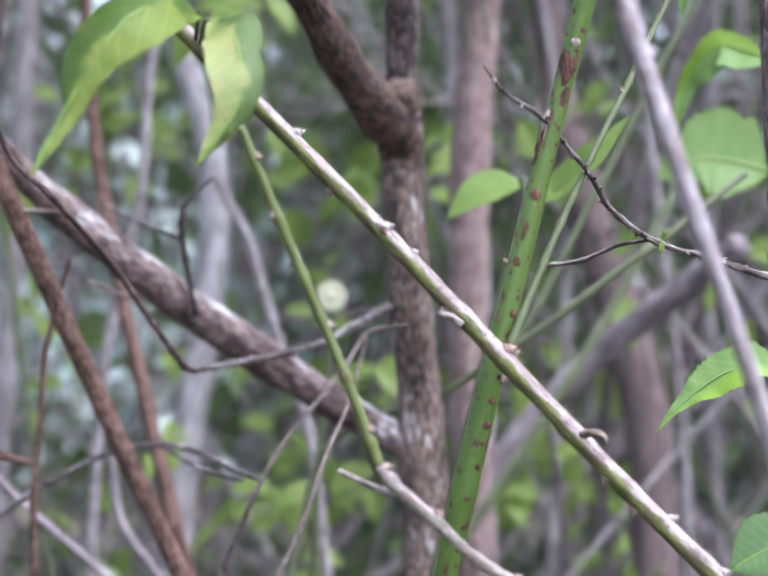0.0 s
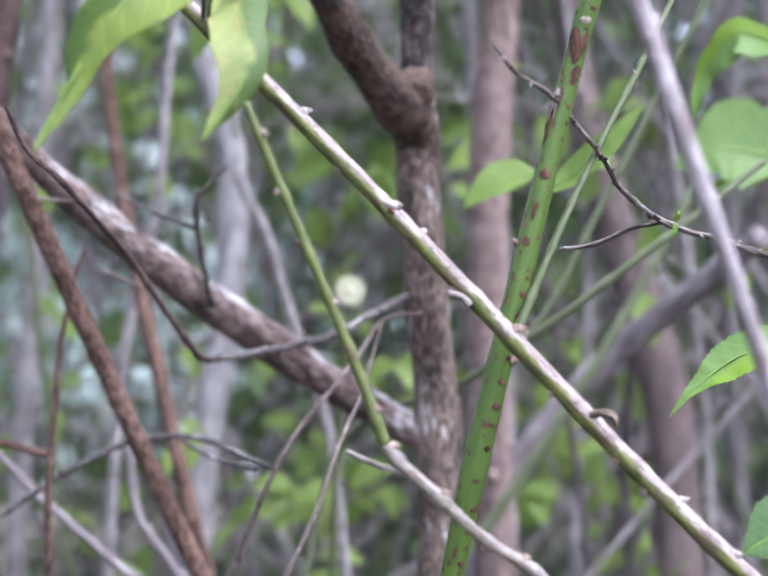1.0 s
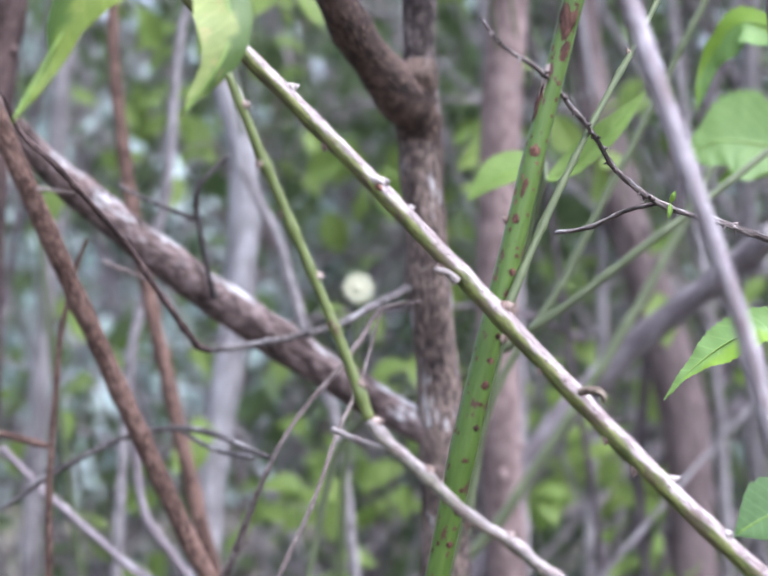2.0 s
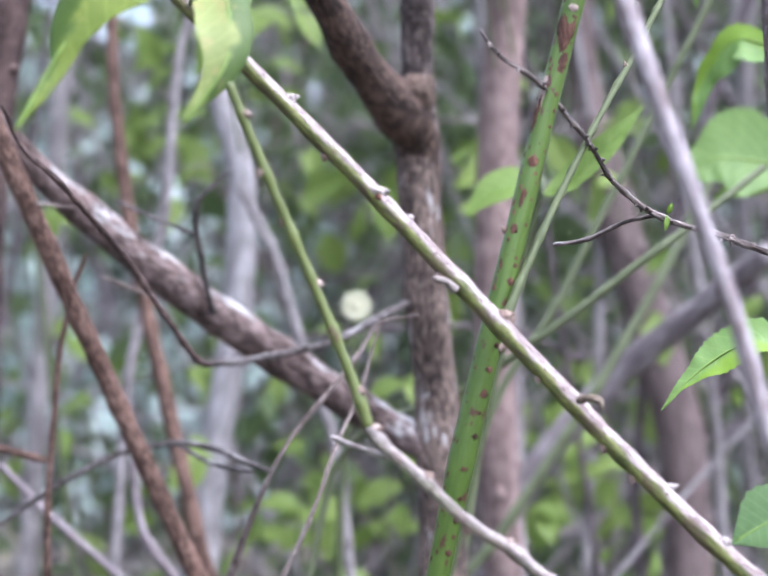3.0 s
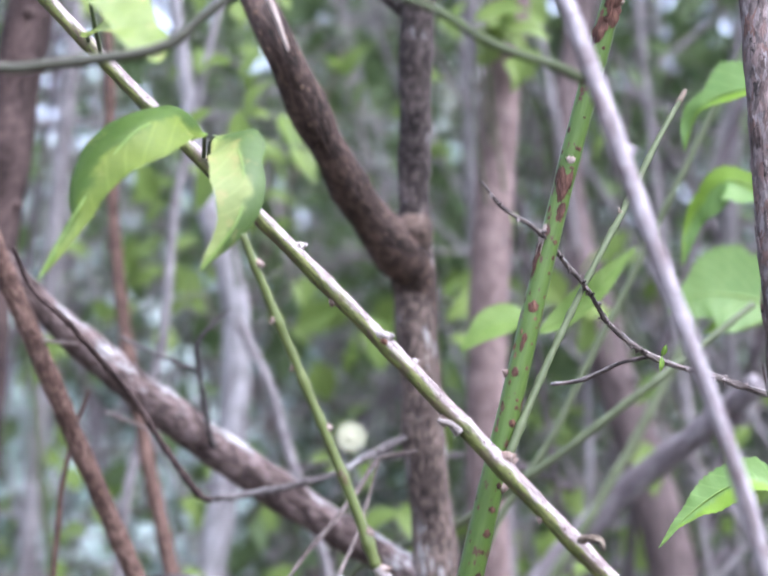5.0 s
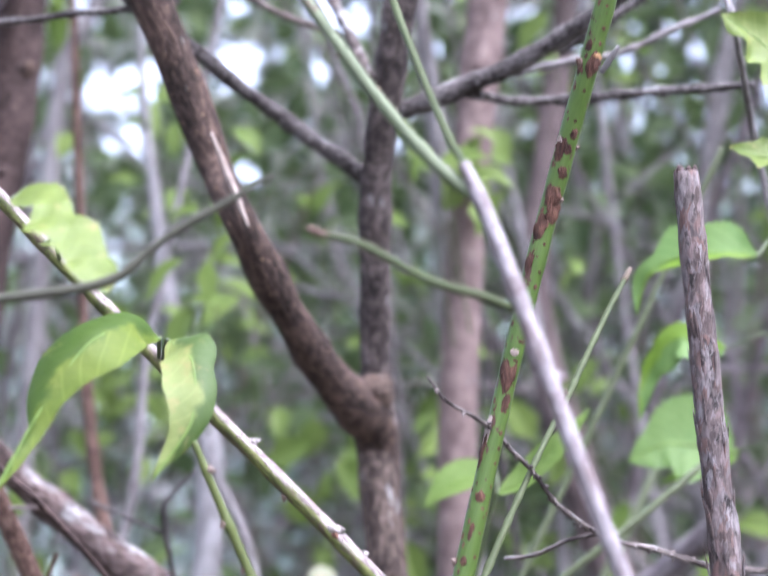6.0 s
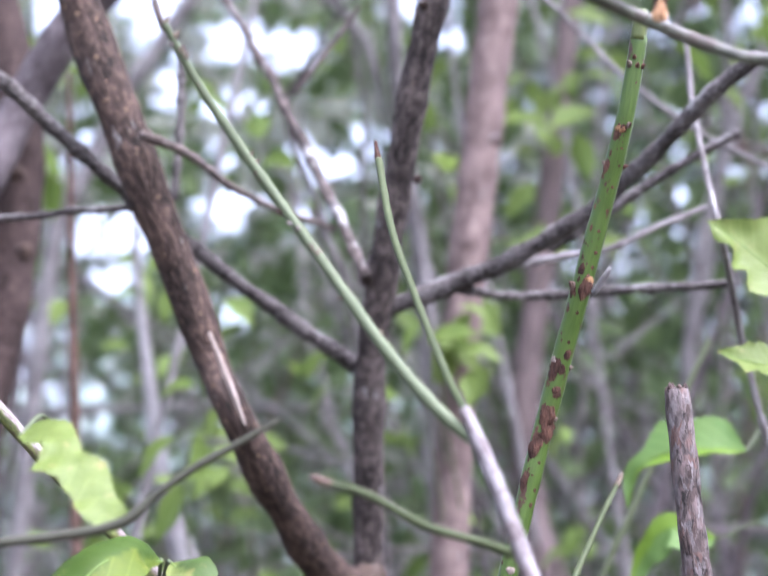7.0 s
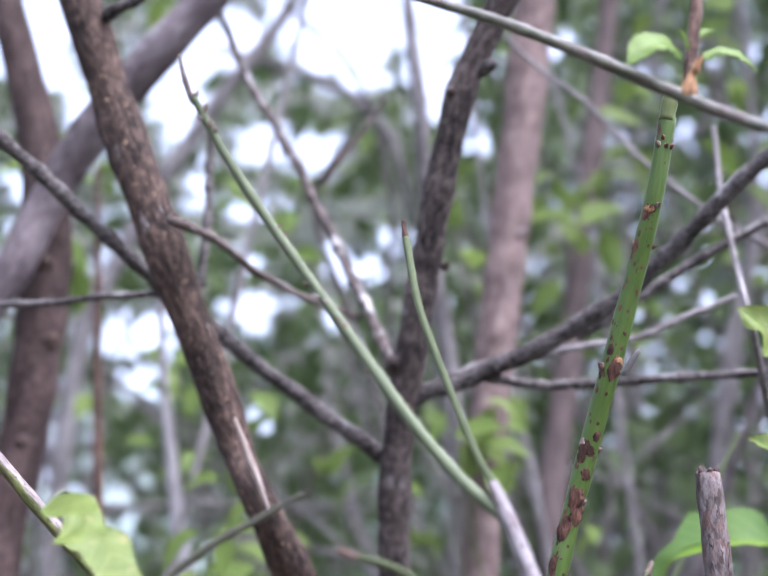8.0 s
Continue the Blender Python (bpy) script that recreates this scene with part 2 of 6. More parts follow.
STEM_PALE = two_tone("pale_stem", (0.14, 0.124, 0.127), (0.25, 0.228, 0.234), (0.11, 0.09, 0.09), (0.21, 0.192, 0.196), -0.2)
SHOOT_LIGHT = green_stem("light_green_shoot", (0.060, 0.078, 0.038), (0.120, 0.142, 0.082), (0.10, 0.085, 0.06), 0.6, 0.6)
SHOOT_GREY = green_stem("grey_green_cane", (0.065, 0.08, 0.042), (0.135, 0.155, 0.085))
SHOOT_OLIVE = green_stem("olive_shoot", (0.026, 0.038, 0.013), (0.058, 0.072, 0.028), rough=0.7)
SHOOT_SPECK = green_stem("speckled_olive_shoot", (0.04, 0.055, 0.013), (0.105, 0.124, 0.038), (0.08, 0.052, 0.036), 0.9)
STEM_GREEN = green_stem("green_stem", (0.028, 0.056, 0.008), (0.072, 0.115, 0.022), speckle=1.0)
SHOOT_DIM = green_stem("dull_olive_twig", (0.026, 0.027, 0.017), (0.062, 0.062, 0.042))
RIB = green_stem("leaf_rib", (0.075, 0.135, 0.018), (0.13, 0.20, 0.035))
RUST = bark("rust_scar", (0.022, 0.009, 0.006), (0.055, 0.023, 0.015), (0.12, 0.06, 0.04), 0.0, 600.0)
BUD_PINK = bark("bud_scale", (0.07, 0.04, 0.03), (0.15, 0.105, 0.083), (0.30, 0.245, 0.215), 0.0, 600.0)
BUD_SILVER = bark("silvery_bud", (0.1, 0.085, 0.075), (0.24, 0.21, 0.195), (0.42, 0.385, 0.37), 0.0, 600.0)
BUD_DARK = bark("dark_bud", (0.05, 0.035, 0.025), (0.13, 0.1, 0.075), (0.3, 0.26, 0.2), 0.0, 600.0)
BUD_ORANGE = bark("orange_bud_scale", (0.12, 0.05, 0.02), (0.28, 0.15, 0.07), (0.42, 0.28, 0.16), 0.0, 400.0)
LEAF_FRESH = leaf_mat("fresh_leaf", (0.055, 0.115, 0.008), (0.115, 0.19, 0.022), through_light=0.32, veins=True)
LEAF_MUTED = leaf_mat("dull_green_leaf", (0.045, 0.095, 0.028), (0.10, 0.165, 0.062), None, 0.5, 0.4, 60.0, veins=True)
LEAF_SUN = leaf_mat("light_thicket_leaf", (0.093, 0.156, 0.028), (0.208, 0.276, 0.074), None, 0.45, 0.5, 20.0)
LEAF_CURL = leaf_mat("curled_leaf", (0.102, 0.139, 0.034), (0.164, 0.193, 0.058), (0.197, 0.169, 0.061), 0.55, 0.25, 60.0, veins=True, half_colour=(0.016, 0.050, 0.006))
LEAF_SPOT = leaf_mat("spotted_leaf", (0.051, 0.086, 0.005), (0.105, 0.140, 0.014), (0.164, 0.172, 0.037), 0.55, 0.25, 60.0, veins=True, half_colour=(0.023, 0.057, 0.005))
LEAF_YOUNG = leaf_mat("unfolding_leaf", (0.1, 0.17, 0.03), (0.18, 0.26, 0.07), None, 0.5, 0.45, 90.0, veins=True)
LEAF_TWO = leaf_mat("folded_fresh_leaf", (0.071, 0.147, 0.030), (0.132, 0.215, 0.057), None, 0.5, 0.3, 60.0, veins=True, half_colour=(0.127, 0.213, 0.011))
LEAF_BROAD = leaf_mat("broad_leaf", (0.07, 0.137, 0.03), (0.13, 0.205, 0.058), None, 0.5, 0.3, 50.0, veins=True)
LEAF_YELLOW = leaf_mat("yellowing_leaf", (0.105, 0.155, 0.03), (0.185, 0.235, 0.062), (0.29, 0.27, 0.1), veins=True)
LEAF_FAR = leaf_mat("thicket_leaf", (0.041, 0.074, 0.028), (0.148, 0.200, 0.082), None, 0.5, 0.4, 12.0)
# Paler leaf copy: sky light and haze around the openings are in its colour.
LEAF_SKYLIT = leaf_mat("skylit_leaf", (0.216, 0.245, 0.194), (0.432, 0.445, 0.378), None, 0.5, 0.6, 12.0)
# Shade deep in the thicket is put into this darker leaf colour.
LEAF_SHADED = leaf_mat("shaded_thicket_leaf", (0.013, 0.023, 0.015), (0.081, 0.116, 0.070), None, 0.5, 0.4, 6.0)
# Haze beyond the thicket is put into this pale leaf colour.
LEAF_HAZE = leaf_mat("hazy_distant_leaf", (0.27, 0.345, 0.32), (0.5, 0.58, 0.55), None, 0.6, 0.4, 2.0)
PETAL = leaf_mat("petal", (0.38, 0.38, 0.25), (0.58, 0.58, 0.43), None, 0.5, 0.3)

gm, gn, gl, gb = mat("leaf_litter", 0.95)
gtc = gn.new("ShaderNodeTexCoord")
gcol = ramp(gn, gl, noise_tex(gn, gl, gtc.outputs["Object"], 14.0, (1, 1, 1), 8, 0.7), [(0.3, (0.028, 0.023, 0.015)), (0.5, (0.075, 0.06, 0.04)), (0.7, (0.06, 0.075, 0.032))])
gl.new(gcol, gb.inputs["Base Color"])
bump(gn, gl, gb, noise_tex(gn, gl, gtc.outputs["Object"], 40.0, (1, 1, 1), 6, 0.7), 1.0, 0.03)
GROUND = gm


# ---- builders ----
def thing(name, at, label, category, group="", kind=""):
    e = new(name)
    e.empty_display_size = 0.02
    e.location = at
    return tagged(e, label, category, group, kind)


def part(name, data, material, parent, label=""):
    data.materials.append(material)
    ob = new(name, data)
    if parent is not None:
        ob.parent = parent
        ob.matrix_parent_inverse = Matrix.Translation(-parent.location)
    return tagged(ob, label)


def spline(points, step):
    """Evenly spaced samples (place and radius) of a smooth curve through the points."""
    p = np.array(points, float)
    p = np.vstack([2 * p[0] - p[1], p, 2 * p[-1] - p[-2]])
    out = []
    for i in range(1, len(p) - 2):
        a, b, c, d = p[i - 1], p[i], p[i + 1], p[i + 2]
        n = max(2, int(np.linalg.norm((c - b)[:3]) / step))
        n = min(n, 90)
        for k in range(n):
            t = k / n
            m0, m1 = (c - a) * 0.5, (d - b) * 0.5
            h = np.linalg.norm((c - b)[:3]) + 1e-9
            m0 *= min(1.0, h / (np.linalg.norm(m0[:3]) + 1e-9) * 1.2)
            m1 *= min(1.0, h / (np.linalg.norm(m1[:3]) + 1e-9) * 1.2)
            t2, t3 = t * t, t * t * t
            out.append((2 * t3 - 3 * t2 + 1) * b + (t3 - 2 * t2 + t) * m0 + (-2 * t3 + 3 * t2) * c + (t3 - t2) * m1)
    out.append(p[-2])
    return np.array(out)


class Tube:
    """A stem along a curve: rounded ends, uneven girth and swollen nodes."""

    def __init__(self, points, sides=12, rough=0.05, nodes=0.0, node_gap=0.03, seed=0, kink=0.0):
        rmax = max(q[3] for q in points)
        s = spline(points, max(rmax * 0.5, 0.0015))
        rng = np.random.default_rng(seed)
        c, r = s[:, :3].copy(), np.maximum(s[:, 3].copy(), 0.0004)
        length = np.concatenate([[0], np.cumsum(np.linalg.norm(np.diff(c, axis=0), axis=1))])
        if kink:
            for k in range(len(c)):
                v = noise.noise_vector(Vector(c[k]) * 26 + Vector((seed * 3.1, 0, 0)))
                c[k] += np.array(v) * kink * min(1, length[k] / 0.02) * min(1, (length[-1] - length[k]) / 0.02)
        if nodes:
            at = rng.uniform(0, node_gap)
            while at < length[-1]:
                r *= 1 + nodes * np.exp(-(((length - at) / (1.2 * rmax)) ** 2))
                at += node_gap * rng.uniform(0.6, 1.4)
        t = np.gradient(c, axis=0)
        t /= np.linalg.norm(t, axis=1)[:, None] + 1e-12
        ref = np.array([0, 1.0, 0])
        self.centre, self.radius, self.length, self.tangent = c, r, length, t
        verts, faces, uvs = [], [], []
        n = len(c)
        side = np.empty((n, 3))
        away = np.empty((n, 3))
        for i in range(n):
            a = ref - t[i] * (ref @ t[i])
            if np.linalg.norm(a) < 0.15:
                a = np.array([1.0, 0, 0]) - t[i] * t[i][0]
            a /= np.linalg.norm(a)
            away[i], side[i] = a, np.cross(t[i], a)
        self.side, self.away = side, away
        ang = np.linspace(0, 2 * math.pi, sides + 1)
        for i in range(n):
            for j in range(sides + 1):
                d = away[i] * math.cos(ang[j]) + side[i] * math.sin(ang[j])
                jj = 0 if j == sides else j
                dd = away[i] * math.cos(ang[jj]) + side[i] * math.sin(ang[jj])
                q = c[i] + dd * r[i]
                k = noise.noise(Vector(q) / (rmax * 2.2)) * 0.55 + noise.noise(Vector(q) / (rmax * 0.8)) * 0.4 + noise.noise(Vector(q) / (rmax * 0.28)) * 0.3
                verts.append(c[i] + d * r[i] * (1 + rough * 2 * k))
                uvs.append((ang[j] * rmax, length[i]))
        w = sides + 1
        for i in range(n - 1):
            for j in range(sides):
                faces.append((i * w + j, i * w + j + 1, (i + 1) * w + j + 1, (i + 1) * w + j))
        for e, sgn in ((0, -1), (n - 1, 1)):
            k = len(verts)
            verts.append(c[e] + t[e] * sgn * r[e] * 0.35)
            uvs.append((0, length[e]))
            for j in range(sides):
                a, b = e * w + j, e * w + j + 1
                faces.append((a, b, k) if sgn > 0 else (b, a, k))
        me = bpy.data.meshes.new("stem")
        me.from_pydata([tuple(v) for v in verts], [], faces)
        me.uv_layers.new(name="UVMap")
        flat = np.array([uvs[v.vertex_index] for v in me.loops], float)
        me.uv_layers["UVMap"].data.foreach_set("uv", flat.ravel())
        me.polygons.foreach_set("use_smooth", [True] * len(me.polygons))
        self.mesh = me

    def at(self, where):
        """Index of the sample nearest to a place or to a length."""
        if isinstance(where, tuple):
            return int(np.argmin(np.linalg.norm(self.centre - np.array(where), axis=1)))
        return int(np.argmin(np.abs(self.length - where)))

    def surface(self, where, angle):
        """Place, outward direction and tangent on the skin; angle 0 faces -y, 90 the side."""
        i = self.at(where)
        a = radians(angle)
        d = -self.away[i] * math.cos(a) + self.side[i] * math.sin(a)
        return self.centre[i] + d * self.radius[i], d, self.tangent[i]


def lump(place, axis, long, wide, flat=1.0, side=None, seed=0, rings=6, sides=8, point=0.6, rag=0.2):
    """A bud, knot or scar: an uneven pointed drop along axis."""
    axis = Vector(axis).normalized()
    s = Vector(side) if side is not None else axis.orthogonal()
    s = (s - axis * s.dot(axis)).normalized()
    t = axis.cross(s)
    verts, faces = [], []
    for i in range(rings + 1):
        u = i / rings
        w = math.sin(math.pi * min(u ** point, 1.0)) if 0 < i < rings else 0.02
        for j in range(sides):
            a = 2 * math.pi * j / sides
            k = 1 + rag * noise.noise(Vector((i * 0.9 + seed, j * 0.8, seed * 1.7)))
            verts.append(Vector(place) + axis * (u - 0.18) * long + (s * math.cos(a) + t * math.sin(a) * flat) * wide * w * k)
    for i in range(rings):
        for j in range(sides):
            b = (j + 1) % sides
            faces.append((i * sides + j, i * sides + b, (i + 1) * sides + b, (i + 1) * sides + j))
    faces.append(tuple(reversed(range(sides))))
    faces.append(tuple(range(rings * sides, (rings + 1) * sides)))
    me = bpy.data.meshes.new("lump")
    me.from_pydata([tuple(v) for v in verts], [], faces)
    me.uv_layers.new(name="UVMap")
    me.uv_layers["UVMap"].data.foreach_set("uv", np.array([(verts[k.vertex_index].x, verts[k.vertex_index].z) for k in me.loops]).ravel())
    me.polygons.foreach_set("use_smooth", [True] * len(me.polygons))
    return me


def bud(parent, tube, where, angle, long, wide, material=None, lean=0.5, name="bud", label=""):
    p, d, t = tube.surface(where, angle)
    axis = Vector(d) + Vector(t) * lean
    p = p - d * long * 0.28
    return part(name, lump(p, axis, long, wide, 0.8, t, seed=long * 9e3 + angle), material or BUD_PINK, parent, label)


def scar(parent, tube, where, angle, long, wide, material=None, name="scar", label=""):
    p, d, t = tube.surface(where, angle)
    i = tube.at(where)
    return part(name, lump(p - d * wide * 0.1, t, long, wide, 0.22, np.cross(t, d), seed=long * 7e3 + angle, rings=9 if wide > 0.0013 else 6, sides=12 if wide > 0.0013 else 10, point=1.0, rag=0.75 if wide > 0.0013 else 0.3), material or RUST, parent, label)


def leaf(parent, rib, width, material, face=(0, -1, 0.35), fold=0.5, cup=0.0, teeth=0.035, name="leaf", label="", shape=0.8, tail=0.0, rib_too=True, lobe=0.0):
    """An ovate, pointed, finely toothed leaf along its midrib, folded at the rib."""
    s = spline([(*q, 0) for q in rib], 0.0016)[:, :3]
    n = len(s)
    t = np.gradient(s, axis=0)
    t /= np.linalg.norm(t, axis=1)[:, None]
    face = np.array(face, float)
    across = 5
    verts, faces, uvs = [], [], []
    for i in range(n):
        u = i / (n - 1)
        f = face - t[i] * (face @ t[i])
        f /= np.linalg.norm(f)
        b = np.cross(t[i], f)
        w = (math.sin(math.pi * u ** shape) ** 0.85) * (1 - 0.35 * max(0, u - 0.55) / 0.45) if 0 < u < 1 else 0.0
        if tail:
            v = min(1.0, u / (1 - tail))
            w = max(math.sin(math.pi * v ** shape), 0.0) ** 0.85 if 0 < v < 1 else 0.0
            w = max(w, 0.2 * (1 - u) / tail if u > 0.5 else 0.0)
        w = max(w, 0.03) * width * 0.5
        w *= 1 + teeth * (1 if i % 2 else -1)
        for j in range(-across, across + 1):
            v = j / across
            ripple = (0.06 + 0.5 * lobe) * width * noise.noise(Vector(s[i]) * 70 + Vector((v * 0.8, 0, 0)))
            lift = abs(v) * math.sin(fold) + cup * v * v
            cut = 1 + lobe * noise.noise(Vector((u * 7.5, 4.0 if j > 0 else 1.3, 2.2))) * 2 if lobe else 1.0
            verts.append(s[i] + b * v * w * cut * math.cos(fold) + f * (lift * w + ripple * abs(v)))
            uvs.append((v * w, u * 0.05))
    k = 2 * across + 1
    for i in range(n - 1):
        for j in range(k - 1):
            faces.append((i * k + j, i * k + j + 1, (i + 1) * k + j + 1, (i + 1) * k + j))
    me = bpy.data.meshes.new("leaf")
    me.from_pydata([tuple(v) for v in verts], [], faces)
    me.uv_layers.new(name="UVMap")
    me.uv_layers["UVMap"].data.foreach_set("uv", np.array([uvs[q.vertex_index] for q in me.loops]).ravel())
    me.polygons.foreach_set("use_smooth", [True] * len(me.polygons))
    ob = part(name, me, material, parent, label)
    if not rib_too:
        return ob
    r = width * 0.016
    rib_tube = Tube([(*s[0], r), (*s[n // 3], r * 0.8), (*s[2 * n // 3], r * 0.5), (*s[-2], r * 0.3)], sides=6, rough=0.0)
    m = part("midrib", rib_tube.mesh, RIB, None)
    m.parent = ob
    return ob


def blade(parent, rib, plus, minus, material, face=(0, -1, 0.3), folds=(0.3, 0.3), flip=False, jag=0.0, teeth=0.05, ripple=0.0012, name="leaf", label="", rib_too=True):
    """A leaf with two unlike halves along its midrib: their widths, folds and lobes differ."""
    s = spline([(*q, 0) for q in rib], 0.0014)[:, :3]
    n = len(s)
    t = np.gradient(s, axis=0)
    t /= np.linalg.norm(t, axis=1)[:, None]
    face = np.array(face, float)
    across = 6
    at = np.linspace(0, 1, len(plus)), np.linspace(0, 1, len(minus))
    verts, faces, uvs = [], [], []
    for i in range(n):
        u = i / (n - 1)
        f = face - t[i] * (face @ t[i])
        f /= np.linalg.norm(f)
        b = np.cross(t[i], f)
        for j in range(-across, across + 1):
            v = abs(j) / across
            side = 1 if j > 0 else -1
            w = float(np.interp(u, at[0], plus) if j > 0 else np.interp(u, at[1], minus))
            w *= 1 + teeth * (1 if i % 2 else -1) * v
            if jag:
                w *= 1 + jag * 2 * noise.noise(Vector((u * 7.0, side * 2.3, 1.7)))
            a = folds[0 if j > 0 else 1]
            turn = a * (0.5 + 0.5 * v)
            wave = ripple * v * noise.noise(Vector((u * 9, side * 3.1, len(plus))))
            verts.append(s[i] + b * side * v * w * math.cos(turn) + f * (v * w * math.sin(turn) + wave))
            uvs.append((side * v * w * (-1 if flip else 1), u * 0.05))
    k = 2 * across + 1
    for i in range(n - 1):
        for j in range(k - 1):
            faces.append((i * k + j, i * k + j + 1, (i + 1) * k + j + 1, (i + 1) * k + j))
    me = bpy.data.meshes.new("leaf")
    me.from_pydata([tuple(v) for v in verts], [], faces)
    me.uv_layers.new(name="UVMap")
    me.uv_layers["UVMap"].data.foreach_set("uv", np.array([uvs[q.vertex_index] for q in me.loops]).ravel())
    me.polygons.foreach_set("use_smooth", [True] * len(me.polygons))
    ob = part(name, me, material, parent, label)
    if rib_too:
        r = max(max(plus), max(minus)) * 0.035
        m = part("midrib", Tube([(*s[0], r), (*s[n // 3], r * 0.8), (*s[2 * n // 3], r * 0.5), (*s[-2], r * 0.3)], sides=6, rough=0.0).mesh, RIB, None)
        m.parent = ob
    return ob


def to_ground(points, lead=0.12, base=None):
    """The points of a stem, carried on from its last one down into the soil."""
    p = [tuple(q) for q in points]
    a, b = np.array(p[-2]), np.array(p[-1])
    d = (b - a)[:3]
    d /= np.linalg.norm(d)
    q = b[:3] + d * lead
    r = b[3]
    foot = np.array(base) if base is not None else np.array([q[0] + d[0] * 0.25, q[1] + 0.02, -0.03])
    m = q * 0.45 + foot * 0.55 + np.array([d[0], 0, 0]) * 0.05
    return p + [(*q, r * 1.02), (*m, r * 1.1), (*foot, r * 1.3)]


def from_sky(points, rise=1.2, lean=None):
    """The points of a stem, carried on above its first one into its thinning crown."""
    p = [tuple(q) for q in points]
    a, b = np.array(p[0]), np.array(p[1])
    d = (a - b)[:3]
    d /= np.linalg.norm(d)
    if lean is not None:
        d = np.array(lean, float)
    r = a[3]
    return [(*(a[:3] + d * rise), r * 0.45), (*(a[:3] + d * rise * 0.5), r * 0.75), (*(a[:3] + d * rise * 0.12), r * 0.97)] + p


# ---- ground ----
gv, gf = [], []
N = 60
for i in range(N + 1):
    for j in range(N + 1):
        x = math.copysign(abs(i / N * 2 - 1) ** 3 * 400, i / N * 2 - 1)
        y = math.copysign(abs(j / N * 2 - 1) ** 3 * 400, j / N * 2 - 1)
        z = 0.03 * noise.noise(Vector((x * 0.7, y * 0.7, 0))) - 0.02
        gv.append((x, y, z))
for i in range(N):
    for j in range(N):
        a = i * (N + 1) + j
        gf.append((a, a + N + 1, a + N + 2, a + 1))
gme = bpy.data.meshes.new("ground")
gme.from_pydata(gv, [], gf)
gme.materials.append(GROUND)
tagged(new("ground", gme), "dark leaf litter on the woodland floor", "ground", "", "structure")

# ---- the small tree with its limbs ----
tree = thing("small_tree", (0.02, 1.0, 0.0), "small brown-barked tree with a forked trunk and lichen", "tree")
trunk = Tube(to_ground([(0.0100, 0.968, 1.4540, 0.0095)] + [(0.0096, 0.98, 1.4398, 0.0112), (0.0115, 0.985, 1.4028, 0.0114), (0.0152, 0.99, 1.3451, 0.0119), (0.0209, 1.0, 1.287, 0.012), (0.0238, 1.0, 1.2433, 0.013), (0.0252, 1.0, 1.1777, 0.0139)], 0.15, (0.03, 1.0, -0.05)), 30, 0.09, 0.13, 0.06, 3)
part("trunk", trunk.mesh, BARK_LOWER, tree, "trunk with pale grey-tan patches")
leader = Tube(from_sky([(-0.1564, 0.79, 1.8046, 0.0116), (-0.138, 0.8, 1.7496, 0.0112), (-0.124, 0.8, 1.7117, 0.0114), (-0.1082, 0.81, 1.6666, 0.0109), (-0.0903, 0.83, 1.6216, 0.0105), (-0.0743, 0.845, 1.5748, 0.0092), (-0.0606, 0.84, 1.5440, 0.0092), (-0.0415, 0.88, 1.5062, 0.0099), (-0.0202, 0.93, 1.4721, 0.0112), (0.0022, 0.966, 1.4488, 0.0146), (0.0092, 0.976, 1.4415, 0.0142), (0.0110, 0.984, 1.4270, 0.0132), (0.0122, 0.987, 1.4080, 0.0127), (0.0138, 0.989, 1.3780, 0.0121), (0.0155, 0.990, 1.3400, 0.0106)], 1.2), 30, 0.09, 0.13, 0.085, 3)
part("limb", leader.mesh, BARK_TRUNK, tree, "thick leaning limb with warm brown bark")
upright = Tube(list(reversed(from_sky(list(reversed([(0.0099, 0.9715, 1.4525, 0.0092), (0.0107, 0.9498, 1.5116, 0.0093), (0.0121, 0.9221, 1.5690, 0.0092), (0.0132, 0.9151, 1.5813, 0.0091), (0.0165, 0.9002, 1.6064, 0.009), (0.0231, 0.8788, 1.6421, 0.0088), (0.0314, 0.857, 1.6829, 0.0086), (0.0415, 0.8351, 1.7316, 0.0084), (0.0538, 0.8164, 1.7775, 0.0082), (0.068, 0.804, 1.8048, 0.0081)])), 0.9))), 24, 0.07, 0.12, 0.06, 4)
part("limb", upright.mesh, BARK_UPRIGHT, tree)
part("collar", Tube([(0.0080, 0.975, 1.4500, 0.0098), (0.0092, 0.966, 1.4560, 0.0112), (0.0103, 0.960, 1.4610, 0.0108), (0.0106, 0.954, 1.4665, 0.0092)], 24, 0.14, 0.0, 0.03, 6).mesh, BARK_COLLAR, tree, "swollen tan collar at the fork")
lichen_limb = Tube([(-0.2611, 0.9192, 1.4750, 0.0072), (-0.2413, 0.931, 1.4519, 0.0074), (-0.2252, 0.9418, 1.4341, 0.0079), (-0.2079, 0.9539, 1.4160, 0.0085), (-0.1876, 0.9675, 1.3963, 0.0094), (-0.1539, 0.9876, 1.3666, 0.0105), (-0.1242, 1.0013, 1.3432, 0.0111), (-0.0895, 1.0118, 1.3182, 0.0112), (-0.053, 1.0160, 1.2942, 0.0108), (-0.0164, 1.0122, 1.2721, 0.0101), (0.0174, 0.9996, 1.2533, 0.0095)], 26, 0.08, 0.1, 0.06, 5)
part("limb", lichen_limb.mesh, BARK_LICHEN, tree, "limb blotched with pale lichen")
